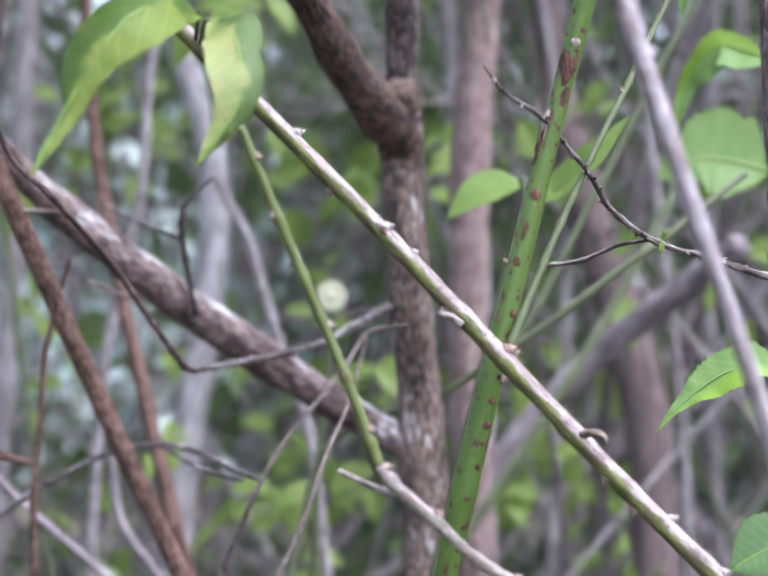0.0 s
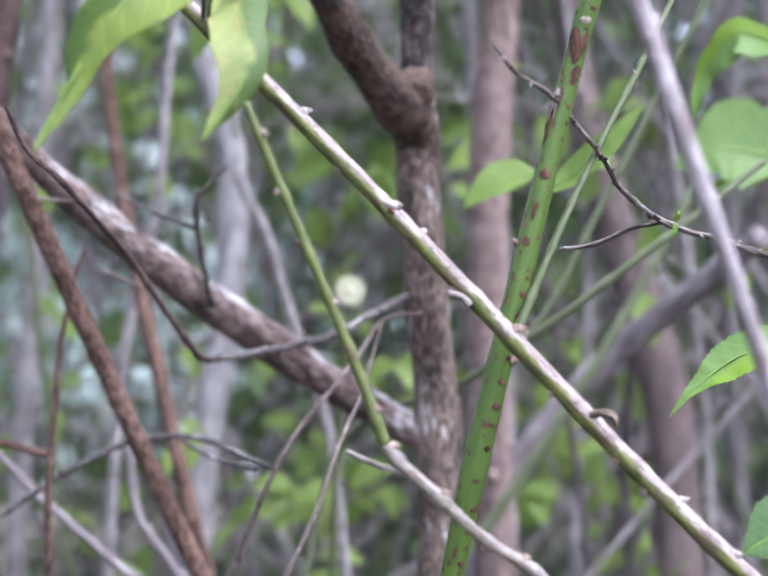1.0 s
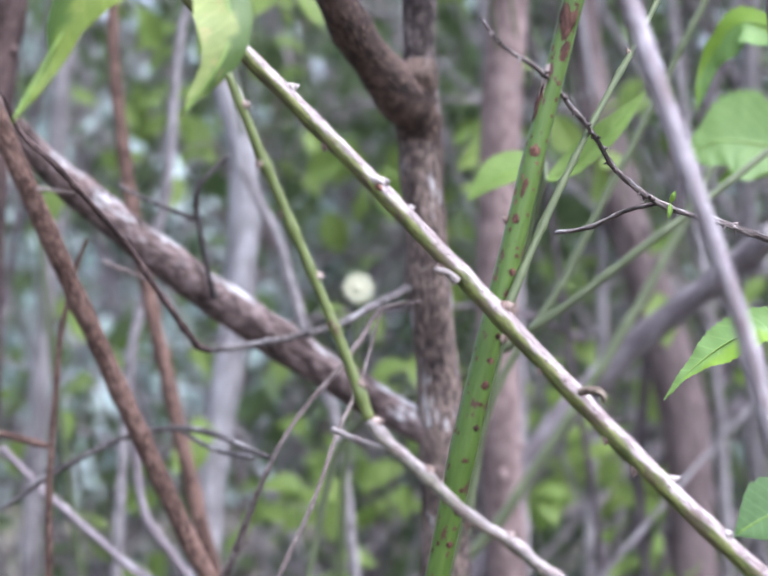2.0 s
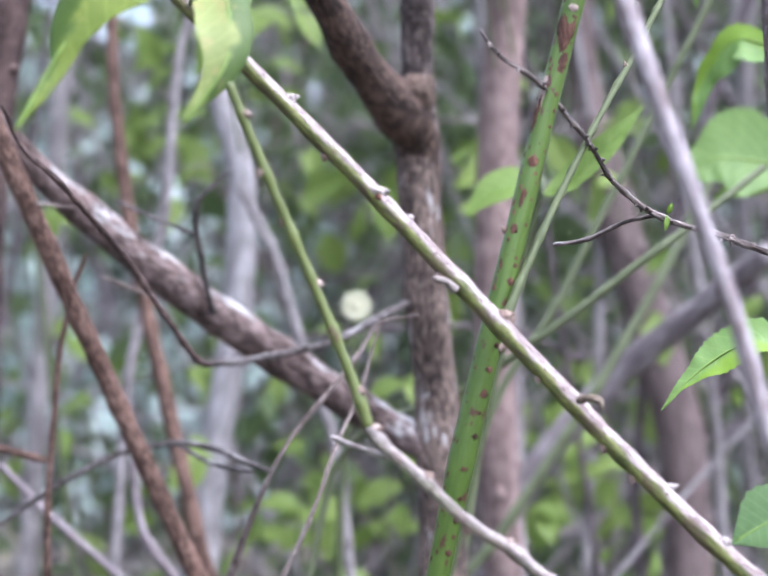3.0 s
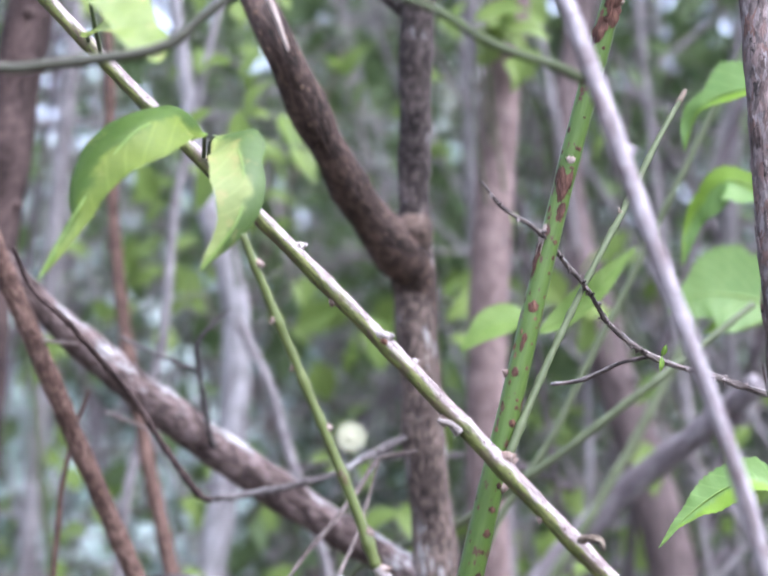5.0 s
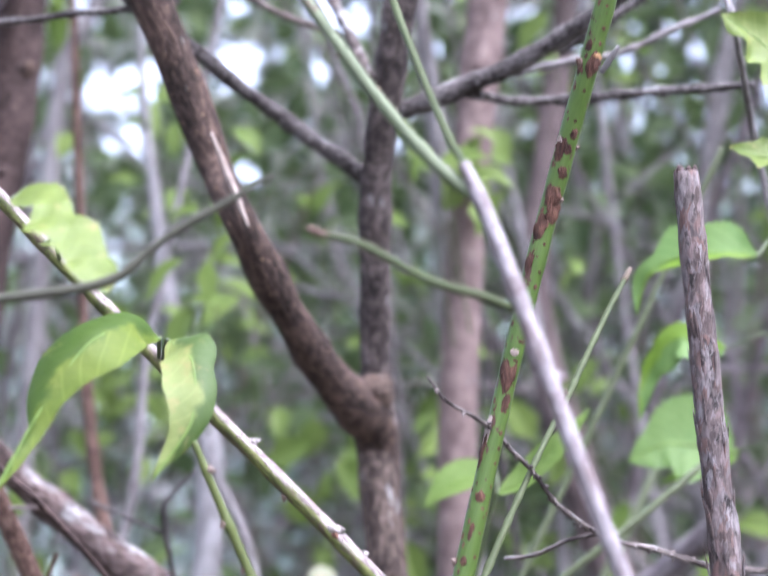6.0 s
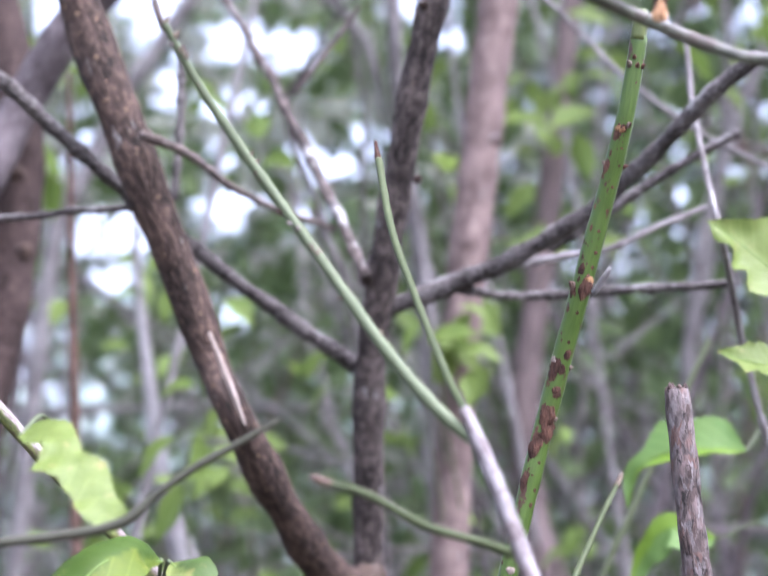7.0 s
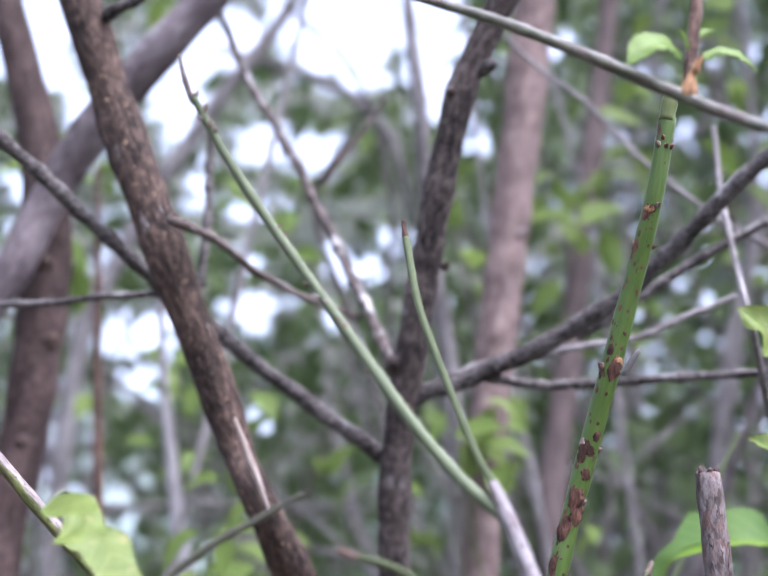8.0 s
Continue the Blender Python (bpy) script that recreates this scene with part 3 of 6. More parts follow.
for pts, material, seed in (
    ([(0.006, 0.928, 1.5863, 0.0047), (-0.0268, 0.9122, 1.6066, 0.0042), (-0.0555, 0.8949, 1.6255, 0.0039), (-0.0843, 0.8747, 1.6455, 0.0038), (-0.1268, 0.8407, 1.6766, 0.0037), (-0.162, 0.8098, 1.7038, 0.0037), (-0.1829, 0.791, 1.7204, 0.0036), (-0.193, 0.7818, 1.7286, 0.0035), (-0.2178, 0.7598, 1.7488, 0.0032)], BARK_DARK, 11),
    ([(0.0142, 0.8968, 1.6100, 0.0058), (0.0299, 0.8933, 1.6167, 0.0053), (0.0481, 0.8886, 1.6226, 0.0049), (0.0651, 0.8833, 1.6278, 0.0047), (0.101, 0.8689, 1.6397, 0.0044), (0.1328, 0.8504, 1.6542, 0.0042), (0.1641, 0.823, 1.6753, 0.004), (0.182, 0.8022, 1.6903, 0.0038), (0.2, 0.7802, 1.7046, 0.0037), (0.22, 0.7583, 1.7163, 0.0036)], BARK_DARK, 12),
    ([(0.056, 0.8845, 1.6248, 0.0026), (0.1032, 0.894, 1.6209, 0.0027), (0.1498, 0.8865, 1.6206, 0.0027), (0.1888, 0.8727, 1.6205, 0.0024), (0.2248, 0.8592, 1.6183, 0.0021)], BARK_DARK, 13),
    ([(0.1196, 0.88, 1.6452, 0.0022), (0.1593, 0.87, 1.6700, 0.0029), (0.1957, 0.86, 1.6902, 0.0026), (0.2281, 0.85, 1.7057, 0.0024)], BARK_DARK, 14),
    ([(0.0748, 0.9, 1.6362, 0.0022), (0.1536, 0.9, 1.6505, 0.002), (0.1862, 0.9, 1.6637, 0.0019), (0.2161, 0.9, 1.6756, 0.0015)], BARK_GREY, 15),
    ([(-0.1044, 0.775, 1.6835, 0.0027), (-0.0866, 0.8, 1.6828, 0.0022), (-0.0643, 0.85, 1.6769, 0.002), (-0.0422, 0.9, 1.6796, 0.0019), (-0.0078, 0.93, 1.6736, 0.0017)], BARK_TWIG, 16),
    ([(-0.2604, 0.89, 1.6694, 0.0019), (-0.2114, 0.88, 1.6697, 0.002), (-0.1661, 0.87, 1.6691, 0.002), (-0.1202, 0.85, 1.6660, 0.0021)], BARK_DARK, 17),
    ([(-0.1854, 0.79, 1.4300, 0.001), (-0.1784, 0.8, 1.4112, 0.0013), (-0.1605, 0.805, 1.3939, 0.0016), (-0.1476, 0.83, 1.3754, 0.0015), (-0.1358, 0.86, 1.3558, 0.0017), (-0.1229, 0.875, 1.3320, 0.0016), (-0.1077, 0.895, 1.3087, 0.0018), (-0.1031, 0.91, 1.3045, 0.0018), (-0.091, 0.955, 1.3065, 0.0018), (-0.0606, 0.96, 1.3121, 0.0021), (-0.033, 0.97, 1.3191, 0.0021), (-0.0161, 0.975, 1.3291, 0.0023), (0.0066, 0.985, 1.3407, 0.0026)][:8], BARK_BROWN, 18),
    ([(-0.1854, 0.79, 1.4300, 0.001), (-0.1784, 0.8, 1.4112, 0.0013), (-0.1605, 0.805, 1.3939, 0.0016), (-0.1476, 0.83, 1.3754, 0.0015), (-0.1358, 0.86, 1.3558, 0.0017), (-0.1229, 0.875, 1.3320, 0.0016), (-0.1077, 0.895, 1.3087, 0.0018), (-0.1031, 0.91, 1.3045, 0.0018), (-0.091, 0.955, 1.3065, 0.0018), (-0.0606, 0.96, 1.3121, 0.0021), (-0.033, 0.97, 1.3191, 0.0021), (-0.0161, 0.975, 1.3291, 0.0023), (0.0066, 0.985, 1.3407, 0.0026)][7:], BARK_DARK, 23),
    ([(-0.111, 1.0000, 1.3293, 0.0018), (-0.1143, 0.97, 1.3618, 0.0016), (-0.1145, 0.937, 1.3921, 0.0015), (-0.1054, 0.935, 1.4030, 0.0012), (-0.0938, 0.93, 1.4134, 0.0011)], BARK_DARK, 19),
    ([(-0.1152, 0.95, 1.3777, 0.0012), (-0.1355, 0.95, 1.3862, 0.0011), (-0.1608, 0.95, 1.3974, 0.001)], BARK_DARK, 20),
    ([(-0.1437, 0.95, 1.3437, 0.0012), (-0.169, 0.95, 1.3540, 0.0012)], BARK_TWIG, 21),
    ([(-0.0996, 0.9, 1.7849, 0.002), (-0.0998, 0.9, 1.7606, 0.0025), (-0.1009, 0.9, 1.7256, 0.0026), (-0.1032, 0.9, 1.6851, 0.0026)], BARK_DARK, 22),
    ([(-0.1463, 0.785, 1.8074, 0.0036), (-0.1378, 0.775, 1.8082, 0.003), (-0.1276, 0.77, 1.8100, 0.0024), (-0.1121, 0.765, 1.8146, 0.0016)], BARK_DARK, 24),
    ([(0.0577, 0.815, 1.7825, 0.0042), (0.0653, 0.808, 1.7838, 0.0036), (0.0719, 0.805, 1.7859, 0.0028)], BARK_DARK, 25),
):
    part("twig", Tube(pts, 10, 0.13, 0.3, 0.02, seed, 0.0016).mesh, material, tree)

fork = Tube(from_sky([(-0.1085, 1.0600, 1.9288, 0.0028), (-0.0898, 1.0400, 1.8804, 0.0030), (-0.0584, 1.0000, 1.8113, 0.0031), (-0.0265, 0.9600, 1.7338, 0.0032), (-0.0037, 0.9200, 1.6755, 0.0033), (0.0111, 0.8950, 1.6317, 0.0034), (0.0113, 0.8720, 1.6310, 0.0036)], 0.6), 12, 0.1, 0.25, 0.03, 118, 0.0016)
part("branch", fork.mesh, BARK_UPRIGHT, tree, "thin dark branch forking against the sky")
part("twig", Tube([(-0.0358, 0.9850, 1.7839, 0.0023), (-0.0148, 0.9950, 1.8158, 0.0021), (0.0078, 1.0000, 1.8516, 0.0018)], 8, 0.1, 0.25, 0.02, 125, 0.0014).mesh, BARK_UPRIGHT, tree)

# ---- brown branch leaning across ----
brown = thing("brown_branch", (-0.05, 1.0, 0.0), "slender reddish-brown branch leaning through the thicket", "branch")
part("stem", Tube(to_ground([(-0.2417, 0.8872, 1.4928, 0.0055), (-0.2242, 0.8919, 1.4505, 0.0056), (-0.2103, 0.9015, 1.4146, 0.0057), (-0.1999, 0.9119, 1.3865, 0.0057), (-0.1889, 0.9253, 1.3561, 0.0057), (-0.1754, 0.9434, 1.3182, 0.0056), (-0.1624, 0.9603, 1.2825, 0.0055), (-0.1502, 0.9739, 1.2500, 0.0054), (-0.1376, 0.9843, 1.2183, 0.0054), (-0.1241, 0.9913, 1.1861, 0.0053)], 0.15), 22, 0.08, 0.1, 0.05, 31).mesh, BARK_RED, brown)
part("twig", Tube([(-0.1883, 0.96, 1.3941, 0.001), (-0.1952, 0.9, 1.3921, 0.001)], 8, 0.05, 0.15, 0.02, 32).mesh, BARK_TWIG, brown)

# ---- green speckled stem ----
green = thing("green_sapling", (-0.02, 0.63, 0.0), "upright green stem speckled with rust-brown lenticels", "sapling")
gt = Tube(list(reversed(to_ground(list(reversed([(0.0218, 0.6314, 1.2326, 0.0045), (0.0288, 0.6276, 1.2674, 0.005), (0.0335, 0.6266, 1.2881, 0.005), (0.0373, 0.6263, 1.3040, 0.0049), (0.0411, 0.6263, 1.3199, 0.0047), (0.0497, 0.627, 1.3547, 0.0044), (0.0573, 0.6279, 1.3858, 0.0041), (0.0641, 0.6285, 1.4127, 0.004), (0.0708, 0.6284, 1.4390, 0.004), (0.0841, 0.6254, 1.4881, 0.0042), (0.0913, 0.6218, 1.5131, 0.0042), (0.0968, 0.6179, 1.5322, 0.0043), (0.104, 0.6111, 1.5564, 0.0043), (0.1122, 0.6045, 1.5846, 0.0041), (0.1182, 0.5980, 1.6056, 0.0039), (0.1231, 0.5920, 1.6244, 0.0038), (0.1263, 0.5890, 1.6394, 0.0037), (0.1297, 0.5860, 1.6578, 0.0036)])), 0.12))), 18, 0.02, 0.05, 0.05, 41)
part("stem", gt.mesh, STEM_GREEN, green)
part("tip", Tube([(0.1292, 0.5860, 1.6561, 0.0035), (0.1307, 0.5850, 1.6636, 0.003), (0.1319, 0.5840, 1.6691, 0.0016)], 12, 0.06, 0.2, 0.012, 42).mesh, SHOOT_SPECK, green, "thin brownish-green shoot tip")
part("spur", Tube([(0.1104, 0.62, 1.5567, 0.0012), (0.1141, 0.618, 1.5619, 0.0012), (0.1173, 0.616, 1.5664, 0.0008)], 7, 0.08, 0.2, 0.006, 43).mesh, BARK_PALE, green, "pale dead spur")

# ---- two-toned diagonal branch ----
diag = thing("diagonal_branch", (0.3, 0.6, 0.0), "young branch, silvery above and green below, with buds", "branch")
dt = Tube(to_ground(from_sky([(-0.1437, 0.6093, 1.5186, 0.0027), (-0.1244, 0.61, 1.4968, 0.0028), (-0.0951, 0.6109, 1.4661, 0.0029), (-0.0691, 0.6113, 1.4398, 0.003), (-0.0335, 0.6115, 1.4042, 0.0031), (-0.0206, 0.6114, 1.3911, 0.0032), (-0.0007, 0.611, 1.3708, 0.0033), (0.0229, 0.6101, 1.3461, 0.0034), (0.0437, 0.6089, 1.3240, 0.0035), (0.0597, 0.6077, 1.3071, 0.0035), (0.075, 0.6063, 1.2909, 0.0036), (0.0928, 0.6044, 1.2726, 0.0036), (0.1126, 0.6019, 1.2530, 0.0036), (0.131, 0.5993, 1.2359, 0.0035)], 0.12), 0.12), 18, 0.055, 0.1, 0.03, 51)
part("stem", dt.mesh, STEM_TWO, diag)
side_shoot = Tube([(0.0467, 0.6174, 1.3282, 0.0018), (0.0488, 0.62, 1.3330, 0.0018), (0.0542, 0.6269, 1.3451, 0.0016), (0.0643, 0.6403, 1.3664, 0.0015), (0.0803, 0.6629, 1.3972, 0.0013), (0.0941, 0.6839, 1.4216, 0.0014), (0.0996, 0.6926, 1.4307, 0.0014), (0.1099, 0.7080, 1.4500, 0.0014), (0.1221, 0.7250, 1.4723, 0.0013), (0.1338, 0.7400, 1.4918, 0.0012)], 10, 0.04, 0.3, 0.022, 52)
part("side_shoot", side_shoot.mesh, SHOOT_OLIVE, diag, "thin olive-green side shoot")
part("tip", Tube([(0.1323, 0.7380, 1.4893, 0.0015), (0.1361, 0.7440, 1.4961, 0.0010)], 8, 0.1, 0.2, 0.006, 53).mesh, BUD_DARK, diag, "dry brown shoot tip")
bud(diag, side_shoot, (0.0996, 0.6926, 1.4307), 60, 0.004, 0.0014, BUD_DARK)

# ---- lower branch with a green shoot ----
lower = thing("lower_branch", (0.2, 0.57, 0.0), "thin grey-green branch turning green towards its tip", "branch")
lp = [(-0.0475, 0.5519, 1.4035, 0.0013), (-0.0435, 0.5535, 1.3933, 0.0015), (-0.0361, 0.5561, 1.3753, 0.0017), (-0.0292, 0.5582, 1.3590, 0.0017), (-0.02, 0.5605, 1.3372, 0.0017), (-0.0121, 0.562, 1.3178, 0.0018), (-0.0059, 0.5628, 1.3016, 0.0019), (-0.0018, 0.5631, 1.2899, 0.0021), (0.0042, 0.563, 1.2827, 0.0023), (0.0165, 0.562, 1.2722, 0.0023), (0.0304, 0.564, 1.2591, 0.0021), (0.0435, 0.567, 1.2503, 0.0024), (0.0566, 0.567, 1.2399, 0.0024)]
low_stem = Tube(to_ground([(x, y, z, r * 0.9) for x, y, z, r in lp[7:]], 0.12), 16, 0.1, 0.3, 0.017, 61, 0.0009)
part("stem", low_stem.mesh, STEM_GREY, lower)
shoot = Tube(lp[:8], 12, 0.04, 0.25, 0.018, 62)
part("shoot", shoot.mesh, SHOOT_SPECK, lower, "smooth olive-green shoot")
part("spur", Tube([(0.0042, 0.563, 1.2799, 0.0012), (-0.0055, 0.58, 1.2815, 0.001), (-0.0159, 0.597, 1.2842, 0.001)], 10, 0.04, 0.15, 0.012, 63).mesh, STEM_GREY, lower)

# ---- pale stem standing in front ----
pale = thing("pale_sapling", (0.22, 0.47, 0.0), "pale grey-white stem forking into light green shoots", "sapling")
wt = Tube(to_ground([(0.0473, 0.4663, 1.4828, 0.002), (0.0504, 0.4653, 1.4753, 0.0023), (0.0564, 0.4633, 1.4592, 0.0027), (0.0629, 0.4615, 1.4398, 0.0029), (0.0698, 0.46, 1.4180, 0.0029), (0.0778, 0.459, 1.3939, 0.0028), (0.0879, 0.4587, 1.3646, 0.0026), (0.0958, 0.4589, 1.3422, 0.0025), (0.1029, 0.4595, 1.3209, 0.0025), (0.1091, 0.4605, 1.2984, 0.0025)], 0.1), 16, 0.03, 0.12, 0.05, 71)
part("stem", wt.mesh, STEM_PALE, pale)
lg = Tube([(0.0509, 0.4661, 1.4720, 0.0020), (0.0448, 0.4682, 1.4775, 0.0021), (0.0376, 0.4711, 1.4851, 0.0021), (0.0271, 0.4759, 1.4986, 0.0020), (0.0168, 0.481, 1.5138, 0.0020), (0.003, 0.487, 1.5355, 0.0019), (-0.0129, 0.491, 1.5597, 0.0018), (-0.0244, 0.4912, 1.5765, 0.0018), (-0.0393, 0.4871, 1.5988, 0.0016), (-0.0476, 0.4819, 1.6126, 0.0014), (-0.0523, 0.4775, 1.6214, 0.0012)], 14, 0.02, 0.12, 0.03, 72)
part("tip", Tube([(-0.052, 0.48, 1.6200, 0.0013), (-0.0542, 0.48, 1.6239, 0.0011), (-0.0564, 0.48, 1.6305, 0.0009), (-0.0586, 0.48, 1.6389, 0.0006)], 8, 0.08, 0.3, 0.01, 75).mesh, BARK_TWIG, pale, "dry brown shoot tip")
part("shoot", lg.mesh, SHOOT_LIGHT, pale, "light green tapering shoot")
for where, angle, long, wide in (((-0.0504, 0.484, 1.6190), -80, 0.0050, 0.0016), ((-0.0500, 0.484, 1.6175), 70, 0.0030, 0.0014), ((-0.0462, 0.484, 1.6105), -50, 0.0036, 0.0014), ((-0.0248, 0.491, 1.5770), -75, 0.0034, 0.0010), ((-0.0080, 0.490, 1.5530), 60, 0.0034, 0.0013), ((-0.0060, 0.489, 1.5495), 20, 0.0024, 0.0012)):
    bud(pale, lg, where, angle, long, wide, BUD_SILVER if angle > 0 else BUD_DARK, 0.4)
part("shoot", Tube([(0.048, 0.468, 1.4823, 0.0014), (0.043, 0.49, 1.4984, 0.0014), (0.0335, 0.518, 1.5321, 0.0014), (0.0254, 0.55, 1.5666, 0.0015), (0.0208, 0.593, 1.6081, 0.0016)], 12, 0.03, 0.12, 0.03, 73).mesh, SHOOT_OLIVE, pale, "thin olive-green shoot")
part("tip", Tube([(0.0209, 0.592, 1.6072, 0.0015), (0.0203, 0.596, 1.6120, 0.0011), (0.0196, 0.6, 1.6185, 0.0006)], 8, 0.12, 0.3, 0.006, 76).mesh, RUST, pale, "dry brown shoot tip")
part("shoot", Tube([(0.0607, 0.462, 1.4363, 0.0016), (0.0515, 0.455, 1.4392, 0.0014), (0.0346, 0.45, 1.4439, 0.0013), (0.0159, 0.443, 1.4533, 0.0012), (0.0029, 0.443, 1.4572, 0.0008)], 12, 0.03, 0.12, 0.03, 74).mesh, SHOOT_OLIVE, pale, "short green side shoot")

part("tip", Tube([(0.0055, 0.443, 1.4565, 0.0012), (0.0022, 0.443, 1.4575, 0.0011), (-0.0008, 0.443, 1.4588, 0.0007)], 8, 0.12, 0.2, 0.006, 77).mesh, BUD_PINK, pale, "dry brown shoot tip")

# ---- top twig with opening bud ----
top = thing("budding_twig", (0.3, 0.45, 0.0), "grey-green twig with an opening leaf bud", "twig")
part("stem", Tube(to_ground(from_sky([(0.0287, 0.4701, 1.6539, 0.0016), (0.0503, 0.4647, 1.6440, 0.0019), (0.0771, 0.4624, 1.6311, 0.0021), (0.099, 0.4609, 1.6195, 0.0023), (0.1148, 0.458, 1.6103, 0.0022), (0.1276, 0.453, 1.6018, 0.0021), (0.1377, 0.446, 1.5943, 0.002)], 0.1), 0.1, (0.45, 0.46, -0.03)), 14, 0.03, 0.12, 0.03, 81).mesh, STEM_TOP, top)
part("shoot", Tube(list(reversed(from_sky(list(reversed([(0.1157, 0.4609, 1.6124, 0.0024), (0.1172, 0.4612, 1.6223, 0.0023), (0.1196, 0.4617, 1.6373, 0.0021), (0.1213, 0.4621, 1.6483, 0.002)])), 0.15))), 10, 0.05, 0.1, 0.03, 82).mesh, BARK_RED, top)

# ---- broken stub ----
stub = thing("broken_stub", (0.2, 0.63, 0.0), "dead broken stub with flaking grey-brown bark", "stub")
st = Tube(list(reversed(to_ground([(0.1458, 0.6361, 1.5177, 0.0051), (0.1478, 0.6357, 1.4769, 0.0054), (0.15, 0.6351, 1.4362, 0.0057), (0.1521, 0.6342, 1.3965, 0.006), (0.1545, 0.6329, 1.3537, 0.0063)], 0.12))), 28, 0.1, 0.05, 0.03, 91)
part("stem", st.mesh, BARK_STUB, stub)

# ---- dark lichened twig ----
ftwig = thing("lichened_twig", (0.4, 0.75, 0.0), "dark crooked twig with grey lichen and short spurs", "twig")
fstem = Tube(to_ground([(0.0364, 0.609, 1.4316, 0.0005), (0.0439, 0.61, 1.4227, 0.0007), (0.056, 0.619, 1.4160, 0.0009), (0.0693, 0.64, 1.4052, 0.0009), (0.0804, 0.66, 1.3953, 0.0009), (0.091, 0.68, 1.3837, 0.0011), (0.1011, 0.69, 1.3776, 0.0012), (0.1132, 0.699, 1.3712, 0.0013), (0.1245, 0.7, 1.3661, 0.0012), (0.1403, 0.71, 1.3626, 0.0014), (0.1624, 0.72, 1.3559, 0.0014)], 0.2), 10, 0.12, 0.28, 0.019, 95, 0.0018)
part("stem", fstem.mesh, BARK_CROOKED, ftwig)
part("spur", Tube([(0.1132, 0.699, 1.3708, 0.0009), (0.0998, 0.715, 1.3682, 0.0009), (0.0845, 0.73, 1.3618, 0.001), (0.0724, 0.738, 1.3602, 0.0008)], 8, 0.12, 0.28, 0.014, 96, 0.0018).mesh, BARK_CROOKED, ftwig)

# ---- slender twigs further in ----
def lone(name, label, pts, material, seed, down=True, foot=None, sides=10, kink=0.0008, knots=True):
    p = to_ground(pts, 0.12, foot) if down else pts
    e = thing(name, (p[-1][0], p[-1][1], 0.0), label, name.split("_")[-1])
    stem = Tube(p, sides, 0.04, 0.15, 0.04, seed, kink)
    part("stem", stem.mesh, material, e)
    rng = np.random.default_rng(seed)
    for k in range(4 if knots else 0):
        z = rng.uniform(1.15, 1.75)
        i = int(np.argmin(np.abs(stem.centre[:, 2] - z)))
        r = stem.radius[i]
        bud(e, stem, tuple(stem.centre[i]), rng.uniform(-100, 100), r * 0.7, r * 0.32, material, 0.3, "knot")
    return e


arch = lone("arching_twig", "thin arching grey twig with drooping end", list(reversed([(-0.2351, 0.98, 1.2104, 0.0016), (-0.2063, 0.98, 1.2300, 0.002), (-0.1794, 0.99, 1.2450, 0.002), (-0.155, 1.0000, 1.2531, 0.0018), (-0.1255, 0.98, 1.2574, 0.002), (-0.0976, 0.92, 1.2572, 0.0017), (-0.0653, 0.855, 1.2518, 0.0014)])), BARK_DARK, 101)
part("side_twig", Tube([(-0.1298, 0.98, 1.2565, 0.0011), (-0.1043, 0.93, 1.2498, 0.0013), (-0.0745, 0.87, 1.2496, 0.0012)], 8, 0.08, 0.3, 0.012, 126).mesh, BARK_DARK, arch)
lone("twig", "thin brown dead twig", [(0.012, 0.868, 1.3311, 0.0008), (-0.0084, 0.872, 1.3268, 0.0012), (-0.0185, 0.87, 1.3116, 0.0014), (-0.0297, 0.865, 1.2965, 0.0014), (-0.047, 0.86, 1.2765, 0.0012), (-0.0614, 0.853, 1.2544, 0.0012), (-0.0782, 0.87, 1.2176, 0.0018), (-0.0871, 0.88, 1.1944, 0.0022)], BARK_TWIG, 103)
lone("twig", "hair-thin reddish dead twig", [(-0.0084, 0.872, 1.3268, 0.0008), (-0.0181, 0.86, 1.2916, 0.0009), (-0.0288, 0.85, 1.2671, 0.0011), (-0.0402, 0.837, 1.2338, 0.0012), (-0.0551, 0.84, 1.2003, 0.0014)], BARK_TWIG, 104)
upright_twig = lone("upright_twig", "thin upright reddish-brown twig", [(-0.1789, 0.95, 1.3666, 0.0011), (-0.1859, 0.95, 1.3471, 0.0014), (-0.1927, 0.95, 1.3163, 0.0016), (-0.1967, 0.95, 1.2745, 0.0017), (-0.2022, 0.96, 1.2318, 0.0019), (-0.2051, 0.97, 1.1810, 0.0021)], BARK_RED, 105)
part("side_twig", Tube([(-0.2301, 0.96, 1.2556, 0.002), (-0.2031, 0.96, 1.2487, 0.002)], 8, 0.08, 0.3, 0.012, 127).mesh, BARK_RED, upright_twig)
lone("pale_twig", "pale grey blurred twig low in the thicket", [(-0.2799, 1.1500, 1.2310, 0.003), (-0.2457, 1.1500, 1.1974, 0.003), (-0.198, 1.1500, 1.1552, 0.003)], BARK_LAVENDER, 106)
lone("pale_twig", "pale grey blurred twig low in the thicket", [(-0.1973, 1.2000, 1.2308, 0.0032), (-0.19, 1.2000, 1.1817, 0.0035), (-0.1686, 1.2000, 1.1482, 0.0039)], BARK_LAVENDER, 107)
